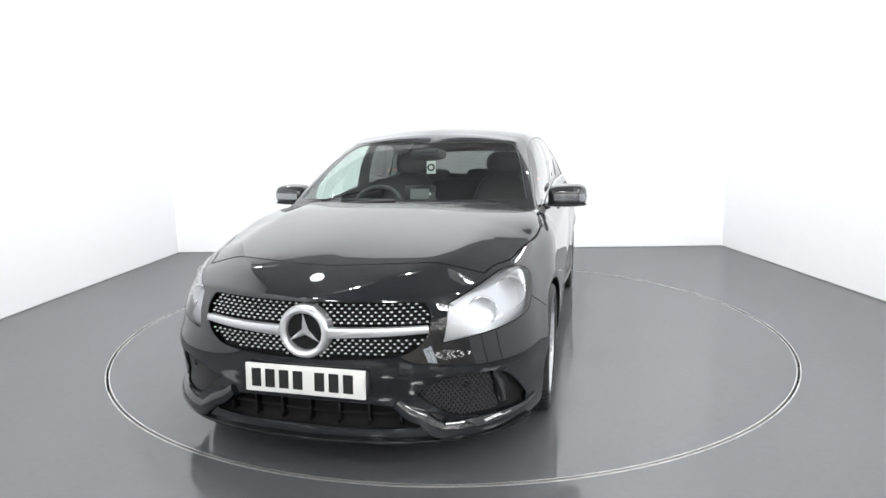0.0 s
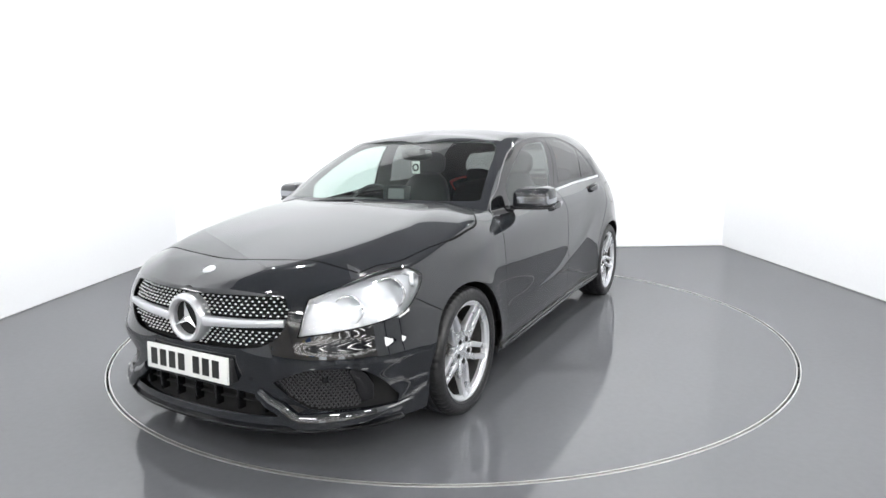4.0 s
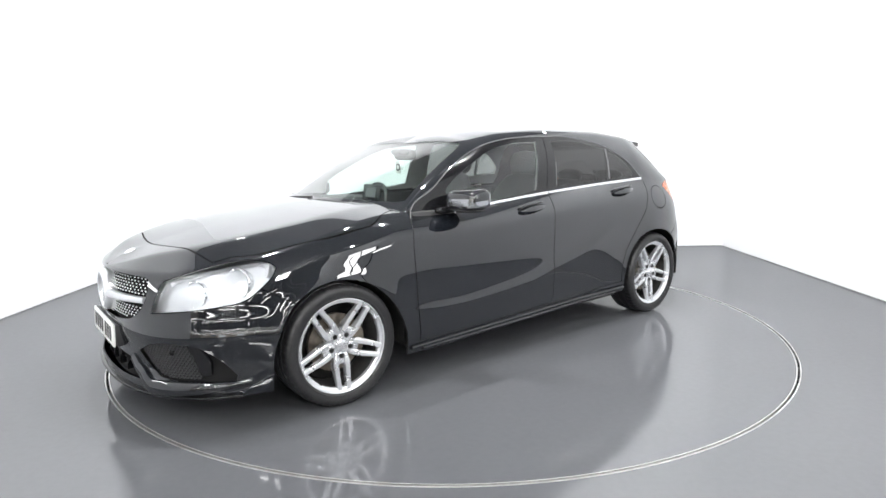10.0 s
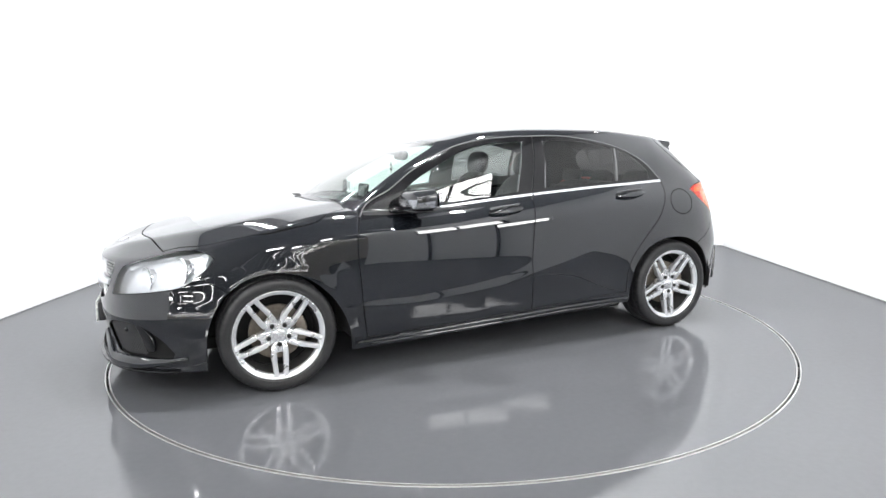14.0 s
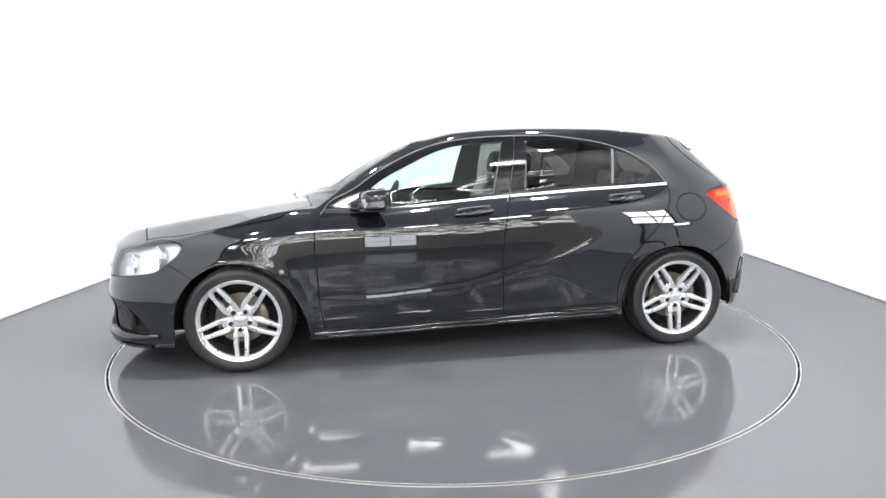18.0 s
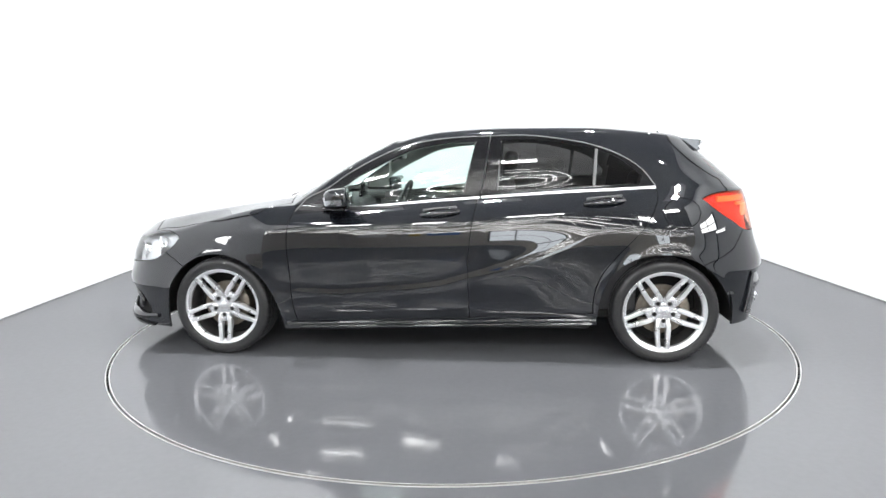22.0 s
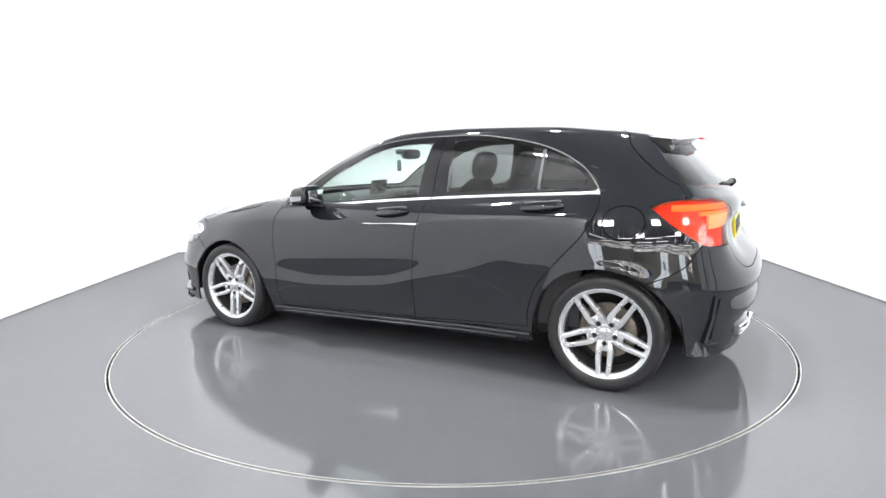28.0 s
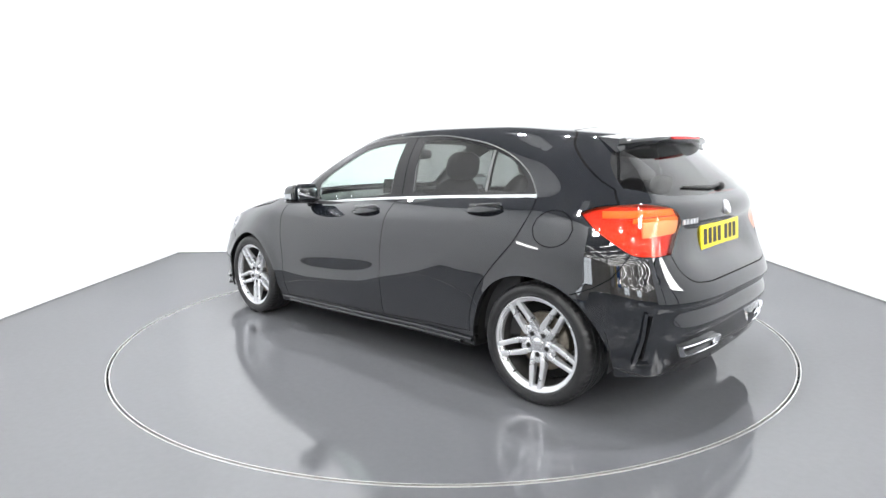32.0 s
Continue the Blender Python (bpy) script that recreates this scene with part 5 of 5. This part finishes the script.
def brow(bm):
    pts = [Vector(p) for p in ((2.06, 0.535, 0.668), (1.98, 0.58, 0.707), (1.88, 0.63, 0.733), (1.78, 0.68, 0.75), (1.71, 0.73, 0.748), (1.68, 0.765, 0.728), (1.7, 0.78, 0.68))]
    out = Vector((0.8, 0.6, 0)).normalized()
    bar(bm, [p - out * 0.04 for p in pts], [out] * 7, [0.026, 0.032, 0.034, 0.034, 0.03, 0.024, 0.016], [0.026] * 7)


both_sides("light_strip", brow, FROST, housings, "pale daytime light strip")


# solid black bar that draws the shade in the gap below the strip
def brow_line(bm):
    pts = [Vector(p) for p in ((2.065, 0.54, 0.636), (1.98, 0.585, 0.667), (1.88, 0.637, 0.692), (1.79, 0.685, 0.708), (1.72, 0.735, 0.706))]
    out = Vector((0.8, 0.6, 0)).normalized()
    bar(bm, [p - out * 0.04 for p in pts], [out] * 5, [0.005, 0.007, 0.008, 0.007, 0.005], [0.018] * 5)


both_sides("gap_shade_bar", brow_line, TRIM, housings, "black bar for the shaded gap under the light strip")


def lamp_ribs(bm):
    for k in range(5):
        x = 2.06 - 0.017 * k
        y = 0.552 + 0.012 * k
        out = Vector((0.8, 0.6, 0)).normalized()
        bar(bm, [Vector((x, y, 0.575)) - out * 0.044, Vector((x - 0.006, y + 0.004, 0.628 + 0.005 * k)) - out * 0.044], [out] * 2, [0.007] * 2, [0.012] * 2)


both_sides("reflector_rib", lamp_ribs, SATIN_DARK, housings, "grey ribbed inner lamp panel")


def divider(bm):
    pts = [Vector(p) for p in ((2.09, 0.53, 0.57), (2.0, 0.62, 0.59), (1.9, 0.7, 0.602), (1.8, 0.75, 0.625))]
    out = Vector((0.8, 0.6, 0)).normalized()
    bar(bm, [p - out * 0.05 for p in pts], [out] * 4, [0.03, 0.034, 0.03, 0.02], [0.025] * 4)


both_sides("reflector_step", divider, REFLECTOR, housings)


# ---------------------------------------------------------------- sides: chrome strip, handles, mirrors
def ribbon(zs, w, h, out=(0, 1, 0.15), sink=0.002):
    def make(bm):
        o = Vector(out).normalized()
        bar(bm, [Vector((x, on_side(x, z) - sink, z)) for x, z in zs], [o] * len(zs), [w] * len(zs), [h] * len(zs))
    return make


belt = pchip([(-1.29, 1.03), (-0.691, 0.999), (-0.007, 0.957), (0.554, 0.911)])
for k0, k1, par in ((0.555, -0.27, fdoors), (-0.28, -1.29, rdoors)):
    both_sides("chrome_strip", ribbon([(k0 + (k1 - k0) * k / 16, belt(k0 + (k1 - k0) * k / 16)) for k in range(17)], 0.02, 0.008), SATIN, par, "bright chrome waist strip")
top_line = smooth_curve([(0.87, 0.9), (0.813, 0.971), (0.672, 1.04), (0.551, 1.123), (0.388, 1.212), (0.211, 1.285), (0.045, 1.32), (-0.119, 1.336), (-0.348, 1.343), (-0.545, 1.343), (-0.733, 1.321), (-0.932, 1.282), (-1.101, 1.216), (-1.22, 1.134), (-1.288, 1.041)], False, (), 0.05)
both_sides("window_trim", ribbon(top_line, 0.007, 0.004, (0, 1, 0.4)), SATIN_DARK, frames, "thin grey window trim")
both_sides("window_divider", ribbon([(-0.945, 1.04), (-0.953, 1.15), (-0.961, 1.255)], 0.018, 0.006, (0, 1, 0.3)), SATIN_DARK, rdoors, "thin grey divider bar")
both_sides("window_edge", ribbon([(-0.377, 1.016), (-0.388, 1.16), (-0.399, 1.312)], 0.008, 0.004, (0, 1, 0.3)), SATIN_DARK, rdoors)
both_sides("window_edge", ribbon([(-0.172, 1.0), (-0.21, 1.16), (-0.246, 1.308)], 0.008, 0.004, (0, 1, 0.3)), SATIN_DARK, fdoors)
both_sides("sill_blade", ribbon([(0.93, 0.2), (0.5, 0.21), (0.0, 0.225), (-0.5, 0.24), (-0.955, 0.255)], 0.022, 0.016, (0, 1, 0.1)), PAINT, sills, "glossy black side skirt blade")
both_sides("sill_blade", ribbon([(0.85, 0.182), (0.5, 0.188), (0.0, 0.2), (-0.5, 0.215), (-0.87, 0.228)], 0.016, 0.02, (0, 1, 0.2)), PAINT, sills, "glossy black side skirt blade")


def handle_cup(x, z):
    def make(bm):
        y = on_side(x, z)
        blob(bm, (x, y - 0.004, z), (0.245, 0.02, 0.07), 2.3, Matrix.Rotation(0.09, 3, "Y") @ Matrix.Rotation(-0.42, 3, "X"))
    return make


def handle_bar(x, z):
    def make(bm):
        pts, ups, n = [], [], 11
        for k in range(n):
            t = k / (n - 1)
            xx = x + 0.112 - 0.224 * t
            zz = z - 0.009 + 0.02 * t + 0.004 * math.sin(math.pi * t)
            pts.append(Vector((xx, on_side(xx, zz) + 0.003 + 0.026 * math.sin(math.pi * t) ** 0.6, zz)))
            ups.append(Vector((0, 1, 0.25)))
        bar(bm, pts, ups, [0.013 + 0.024 * math.sin(math.pi * k / (n - 1)) ** 0.7 for k in range(n)], [0.014] * n, 0.5)
    return make


for hx, hz, par in ((-0.036, 0.888, fdoors), (-0.995, 0.948, rdoors)):
    both_sides("handle_recess", handle_cup(hx, hz), GLOSS, par)
    both_sides("door_handle", handle_bar(hx, hz), PAINT, par, "glossy black pull handle")
    both_sides("handle_strip", ribbon([(hx + 0.1 - 0.2 * k / 8, hz + 0.014 + 0.017 * k / 8) for k in range(9)], 0.006, 0.024, (0, 1, 0.6)), SATIN_DARK, par)


def mirror_shell(bm):
    blob(bm, (0.565, 0.9, 0.985), (0.175, 0.225, 0.128), 3.6, None, 40, 28)
    for v in bm.verts:
        if v.co.x < 0.52:
            v.co.x = 0.52 + (v.co.x - 0.52) * 0.35
        v.co.x -= 0.22 * (v.co.y - 0.83) * 0.6
        if v.co.z < 0.945:
            v.co.z = 0.945 + (v.co.z - 0.945) * 0.4
        v.co.z += 0.02 * (v.co.x - 0.56) / 0.08 * -0.4


mirrors = both_sides("door_mirror", mirror_shell, PAINT, fdoors, "glossy black door mirror with indicator strip")


def mirror_foot(bm):
    blob(bm, (0.585, 0.885, 0.933), (0.16, 0.26, 0.026), 2.8)
    for v in bm.verts:
        v.co.x -= 0.12 * (v.co.y - 0.83)
    blob(bm, (0.64, 0.785, 0.928), (0.12, 0.05, 0.04), 2.5)


both_sides("mirror_foot", mirror_foot, GLOSS, mirrors, "gloss black mirror base")


def mirror_lamp(bm):
    mirror_shell(bm)
    bm.normal_update()
    keep = []
    for f in bm.faces:
        c = f.calc_center_median()
        if 0.955 < c.z < 0.99 and f.normal.x > -0.1 and c.y > 0.83:
            keep.append(f)
    bmesh.ops.delete(bm, geom=[f for f in bm.faces if f not in keep], context="FACES")
    bm.normal_update()
    for v in bm.verts:
        v.co += v.normal * 0.004
    r = bmesh.ops.extrude_face_region(bm, geom=list(bm.faces))
    for v in r["geom"]:
        if isinstance(v, bmesh.types.BMVert):
            v.co -= v.normal * 0.006
    bmesh.ops.recalc_face_normals(bm, faces=bm.faces)


both_sides("indicator_strip", mirror_lamp, INDICATOR, mirrors, "clear silver indicator strip")


def mirror_glass(bm):
    box(bm, 0.486, 0.492, 0.83, 0.985, 0.95, 1.025, 0.004)
    for v in bm.verts:
        v.co.x -= 0.132 * (v.co.y - 0.83)


both_sides("mirror_glass", mirror_glass, CHROME, mirrors)

# ---------------------------------------------------------------- rear: lamps, plate, spoiler, exhausts
lamps = pair("tail_light", "taillight", TAIL_BACK, car, "large red wrap-round tail light", 0.03, -0.029)
for k in (0, 1):
    skin_part("lens", P_("taillight"), RED_LENS, lamps[k], "red plastic lens", ("left", "right")[k], 0.0, 0.008)


def on_tail(t, v):
    i = NF + NS + NR * (0.3 + 0.42 * t)
    i0 = int(i)
    z = 0.79 + 0.2 * v
    k = min((z - LOWER[i0, 0, 2]) / (LOWER[i0, NZ, 2] - LOWER[i0, 0, 2]) * NZ, NZ - 1.01)
    return Vector(LOWER[i0, int(k)]).lerp(Vector(LOWER[i0, int(k) + 1]), k - int(k))


def tail_bar(t0, t1, v0, v1, w):
    def make(bm):
        pts = [on_tail(t0 + (t1 - t0) * k / 8, v0 + (v1 - v0) * k / 8) for k in range(9)]
        ups = []
        for k in range(9):
            d = pts[min(k + 1, 8)] - pts[max(k - 1, 0)]
            ups.append(Vector((d.y, -d.x, 0)).normalized())
        bar(bm, [p - u * 0.028 for p, u in zip(pts, ups)], ups, [w] * 9, [0.014] * 9)
    return make


both_sides("light_bar", tail_bar(0.05, 0.9, 0.84, 0.88, 0.034), AMBER, lamps, "amber and pink light guide")
both_sides("light_bar", tail_bar(0.42, 0.92, 0.5, 0.56, 0.07), PALE, lamps, "pale reversing lamp segment")
both_sides("light_bar", tail_bar(0.35, 0.9, 0.7, 0.74, 0.022), AMBER, lamps, "amber and pink light guide")

xr = on_rear(0.0, 0.83)
number_plate(xr - 0.004, 0.82, PLATE_YELLOW, "yellow number plate with black bars", 4, tailgate, -1, 1.08)
block("plate_mount", xr + 0.002, xr + 0.06, -0.24, 0.24, 0.785, 0.86, TRIM, tailgate, 0.006)
bm = bmesh.new()
lathe(bm, [(0.026, 0.0), (0.03, 0.004), (0.036, 0.004), (0.038, 0.0), (0.038, -0.02)], 36, "x")
lathe(bm, [(0.0005, 0.001), (0.027, 0.0)], 24, "x")
for k in range(3):
    a = math.pi / 2 + k * 2 * math.pi / 3
    bar(bm, [Vector((0, 0, 0)), Vector((0, 0.028 * math.cos(a), 0.028 * math.sin(a)))], [Vector((1, 0, 0))] * 2, [0.012, 0.003], [0.006, 0.004])
o = part("tailgate_badge", bm, SATIN, tailgate, "round silver badge")
o.matrix_basis = pose(on_rear(0, 0.955) - 0.004, 0, 0.955, 0, -20, 180)
for k in range(5):
    y = 0.47 - 0.028 * k
    bm = bmesh.new()
    box(bm, -0.003, 0.004, -0.0095, 0.0095, -0.012, 0.012)
    o = part("badge_bar", bm, SATIN, tailgate, "", False)
    o.location = (on_rear(y, 0.915) - 0.003, y, 0.915)


def spoiler_mesh(bm):
    rows = []
    for k in range(-12, 13):
        y = 0.535 * k / 12
        u = abs(k / 12)
        zt = 1.347 - 0.032 * u ** 2.2
        zb = 1.314 - 0.026 * u ** 2.5
        xb = -1.695 + 0.1 * u ** 3
        sec = [(-1.40, zt + 0.012), (-1.5, zt - 0.002), (-1.6, (zt + zb) / 2 - 0.001), (xb, zb), (xb - 0.004, zb - 0.012), (xb + 0.012, zb - 0.022), (-1.6, zb - 0.045), (-1.54, zb - 0.06)]
        rows.append([bm.verts.new((x, y, z)) for x, z in sec])
    m = len(rows[0])
    for a, b in zip(rows, rows[1:]):
        for k in range(m - 1):
            bm.faces.new((a[k], a[k + 1], b[k + 1], b[k]))
    bm.faces.new(rows[0])
    bm.faces.new(rows[-1][::-1])
    bmesh.ops.recalc_face_normals(bm, faces=bm.faces)


bm = bmesh.new()
spoiler_mesh(bm)
spoiler = part("spoiler", bm, PAINT, tailgate, "glossy black roof spoiler")
block("brake_light", -1.708, -1.68, -0.17, 0.17, 1.299, 1.312, RED_PLASTIC, spoiler, 0.003, "slim red high brake light")


bm = bmesh.new()
wp = [Vector((-1.843, -0.1, 1.062)), Vector((-1.856, 0.05, 1.055)), Vector((-1.845, 0.2, 1.06)), Vector((-1.826, 0.34, 1.068))]
bar(bm, wp, [Vector((-0.9, 0, 0.4))] * 4, [0.02, 0.017, 0.013, 0.009], [0.018, 0.015, 0.012, 0.009])
blob(bm, (-1.86, -0.08, 1.055), (0.042, 0.045, 0.04), 2.4)
part("rear_wiper", bm, TRIM, tailgate, "black rear wiper")
diffuser = skin_part("diffuser", P_("diffuser"), GLOSS, rear_bumper, "dark lower rear bumper insert", depth=0.006)
slits = pair("side_vent", "slit", GLOSS, rear_bumper, "narrow dark vent", 0.02, -0.019)


def vent_fin(bm):
    bar(bm, [Vector((-1.862, 0.752, 0.535)), Vector((-1.85, 0.757, 0.42)), Vector((-1.818, 0.772, 0.3)), Vector((-1.84, 0.75, 0.292)), Vector((-1.87, 0.722, 0.295))], [Vector((-1, 1.2, 0))] * 5, [0.018, 0.019, 0.02, 0.018, 0.012], [0.012, 0.016, 0.018, 0.016, 0.012], 0.45)


both_sides("vent_blade", vent_fin, PAINT, rear_bumper)


def exhaust(bm, mouth=False):
    ys = [0.25 + 0.33 * k / 10 for k in range(11)]
    outer = []
    for y in ys:
        outer.append(Vector((on_rear(y, 0.33) - 0.012, y, 0.356 + 0.004 * math.sin((y - 0.25) / 0.33 * math.pi))))
    for y in reversed(ys[:-1]):
        outer.append(Vector((on_rear(y, 0.3) - 0.004, y + 0.01, 0.303)))
    n = len(outer)
    cen = sum(outer, Vector()) / n
    rings = []
    for s, dx in ((1.0, 0.05), (1.0, -0.004), (0.97, -0.01), (0.86, -0.006), (0.82, 0.016)):
        rings.append([bm.verts.new(cen + Vector(((p.x - cen.x) + dx, (p.y - cen.y) * (1 - (1 - s) * 0.35), (p.z - cen.z) * (s if s == 1 else s - 0.12)))) for p in outer])
    for a, b in zip(rings, rings[1:]):
        for k in range(n):
            bm.faces.new((a[k], a[(k + 1) % n], b[(k + 1) % n], b[k]))
    if mouth:
        keep = bm.faces.new(rings[-1])
        bmesh.ops.delete(bm, geom=[f for f in bm.faces if f != keep], context="FACES")
    bmesh.ops.recalc_face_normals(bm, faces=bm.faces)


pipes = both_sides("exhaust_trim", exhaust, CHROME, rear_bumper, "wide chrome exhaust trim")
# flat black face closes the trim, coloured as the shade inside it
both_sides("exhaust_shade_face", lambda bm: exhaust(bm, True), DARK, pipes, "black face for the shade inside the exhaust")

# ---------------------------------------------------------------- cowl and wipers
bm = bmesh.new()
rows = []
for k in range(-20, 21):
    u = abs(k / 20)
    a, b = Vector(BELT[round(N_SCREEN * u)]), Vector(BONNET[I_COWL, round(30 * u)])
    sgn = 1 if k >= 0 else -1
    b.y = a.y
    rows.append([bm.verts.new((p.x, sgn * p.y, p.z)) for p in (Vector((a.x + 0.06, a.y, a.z - 0.022)), Vector((a.x + 0.01, a.y, a.z - 0.012)), Vector((a.x - 0.05, a.y * 0.98, a.z - 0.008)))])
for a, b in zip(rows, rows[1:]):
    for k in range(2):
        bm.faces.new((a[k], b[k], b[k + 1], a[k + 1]))
part("cowl", bm, DARK, car, "black plastic scuttle panel")
for y0, y1 in ((-0.62, -0.02), (0.02, 0.6)):
    bm = bmesh.new()
    pts = []
    for k in range(9):
        y = y0 + (y1 - y0) * k / 8
        b = Vector(BELT[min(N_SCREEN, round(N_SCREEN * abs(y) / EDGE[I_COWL][1]))])
        pts.append(Vector((b.x + 0.022 - 0.03 * k / 8, y, b.z - 0.01 + 0.012 * k / 8)))
    bar(bm, pts, [Vector((0.5, 0, 1))] * 9, [0.011 - 0.0005 * k for k in range(9)], [0.009] * 9)
    blob(bm, pts[0], (0.035, 0.04, 0.024), 2.4)
    part("wiper", bm, TRIM, car, "black windscreen wiper")


# ---------------------------------------------------------------- cabin
def seat(x, y, wide=0.5):
    bm = bmesh.new()
    blob(bm, (0.02, 0, 0.4), (0.56, wide, 0.2), 3.2)
    cushion = part("seat", bm, LEATHER, car, "black leather sports seat")
    cushion.location = (x, y, 0)
    bm = bmesh.new()
    blob(bm, (0, 0, 0.33), (0.17, wide, 0.68), 3.0)
    for v in bm.verts:
        f = max(v.co.z - 0.25, 0) / 0.4
        v.co.y *= 1 - 0.22 * f
        v.co.x += 0.05 * (abs(v.co.y) / (wide / 2)) ** 2
    o = part("backrest", bm, LEATHER, cushion)
    o.matrix_basis = pose(-0.26, 0, 0.45, 0, -18, 0)
    bm = bmesh.new()
    blob(bm, (0, 0, 0), (0.1, 0.27, 0.18), 2.8)
    o = part("headrest", bm, LEATHER, cushion)
    o.matrix_basis = pose(-0.475, 0, 1.16, 0, -10, 0)
    return cushion


seat(0.02, 0.37)
seat(0.02, -0.37)
bm = bmesh.new()
blob(bm, (-0.95, 0, 0.42), (0.5, 1.25, 0.2), 4)
bench = part("rear_bench", bm, LEATHER, car, "black leather rear bench")
bm = bmesh.new()
blob(bm, (0, 0, 0.3), (0.16, 1.25, 0.62), 4)
o = part("backrest", bm, LEATHER, bench)
o.matrix_basis = pose(-1.18, 0, 0.42, 0, -20, 0)
for y in (-0.4, 0.0, 0.4):
    bm = bmesh.new()
    blob(bm, (0, 0, 0), (0.08, 0.24, 0.12), 2.8)
    o = part("headrest", bm, LEATHER, bench)
    o.matrix_basis = pose(-1.4, y, 1.03, 0, -15, 0)
bm = bmesh.new()
blob(bm, (0.82, 0, 0.82), (0.5, 1.4, 0.26), 3.4)
dash = part("dashboard", bm, DASH, car, "black soft-touch dashboard")
block("console", 0.0, 0.6, -0.11, 0.11, 0.3, 0.62, DASH, car, 0.03)
bm = bmesh.new()
ring = []
for i in range(40):
    a = 2 * math.pi * i / 40
    ring.append([bm.verts.new(((0.0145 * math.sin(b)), (0.178 + 0.0145 * math.cos(b)) * math.cos(a), (0.178 + 0.0145 * math.cos(b)) * math.sin(a))) for b in [2 * math.pi * j / 10 for j in range(10)]])
for i in range(40):
    for j in range(10):
        bm.faces.new((ring[i][j], ring[(i + 1) % 40][j], ring[(i + 1) % 40][(j + 1) % 10], ring[i][(j + 1) % 10]))
blob(bm, (0.02, 0, -0.01), (0.05, 0.15, 0.13), 2.5)
box(bm, 0.005, 0.02, -0.17, 0.17, -0.02, 0.015, 0.005)
box(bm, 0.005, 0.02, -0.02, 0.02, -0.17, 0.0, 0.005)
bmesh.ops.recalc_face_normals(bm, faces=bm.faces)
sw = part("steering_wheel", bm, LEATHER, car, "black leather three-spoke steering wheel")
sw.matrix_basis = pose(0.4, -0.37, 0.86, 0, -24, 0)
block("instrument_hood", 0.5, 0.72, -0.55, -0.2, 0.9, 0.955, DASH, car, 0.02)
o = block("centre_screen", -0.008, 0.008, -0.1, 0.1, -0.055, 0.055, GLOSS, car, 0.004, "upright central display")
o.matrix_basis = pose(0.62, 0.0, 0.99, 0, -12, 0)
o2 = block("screen_sticker", 0.0085, 0.0095, -0.06, 0.06, -0.03, 0.035, SATIN_DARK, o)
bm = bmesh.new()
blob(bm, (0, 0, 0), (0.05, 0.24, 0.075), 3)
o = part("rear_view_mirror", bm, TRIM, car, "black rear view mirror")
o.location = (0.33, -0.02, 1.235)
block("sensor_housing", 0.33, 0.43, -0.06, 0.06, 1.235, 1.275, TRIM, car, 0.02)
o = block("hanging_card", -0.002, 0.002, -0.03, 0.03, -0.04, 0.04, CARD, car, 0.0008, "small white card hung behind the windscreen")
o.location = (0.415, 0.02, 1.152)
bm = bmesh.new()
lathe(bm, [(0.014, 0.003), (0.026, 0.003), (0.026, 0.0)], 32, "x")
part("card_ring", bm, TRIM, o)
block("floor_pan", -1.6, 0.95, -0.78, 0.78, 0.25, 0.3, DARK, car, 0.01)
for sg in (1, -1):
    o = block("door_card", -1.2, 0.85, -0.02, 0.02, 0.3, 0.93, DASH, car, 0.01)
    o.matrix_basis = pose(0, 0.76 * sg, 0, 0, 0, 0)
block("parcel_shelf", -1.75, -1.3, -0.6, 0.6, 0.93, 0.95, DASH, car, 0.005)


# ---------------------------------------------------------------- the turntable carries the car round
def heading(t):
    return -103.497 - 3.73205 * t


def motions():
    offset = Vector((0.0126, -0.0322, 0.0))
    seconds = [float(k) for k in range(33)]
    walk(turntable, [(t, pose(0, 0, 0, 0, 0, heading(t))) for t in seconds])
    walk(car, [(t, pose(0, 0, 0, 0, 0, heading(t)) @ Matrix.Translation(offset)) for t in seconds])


motions()
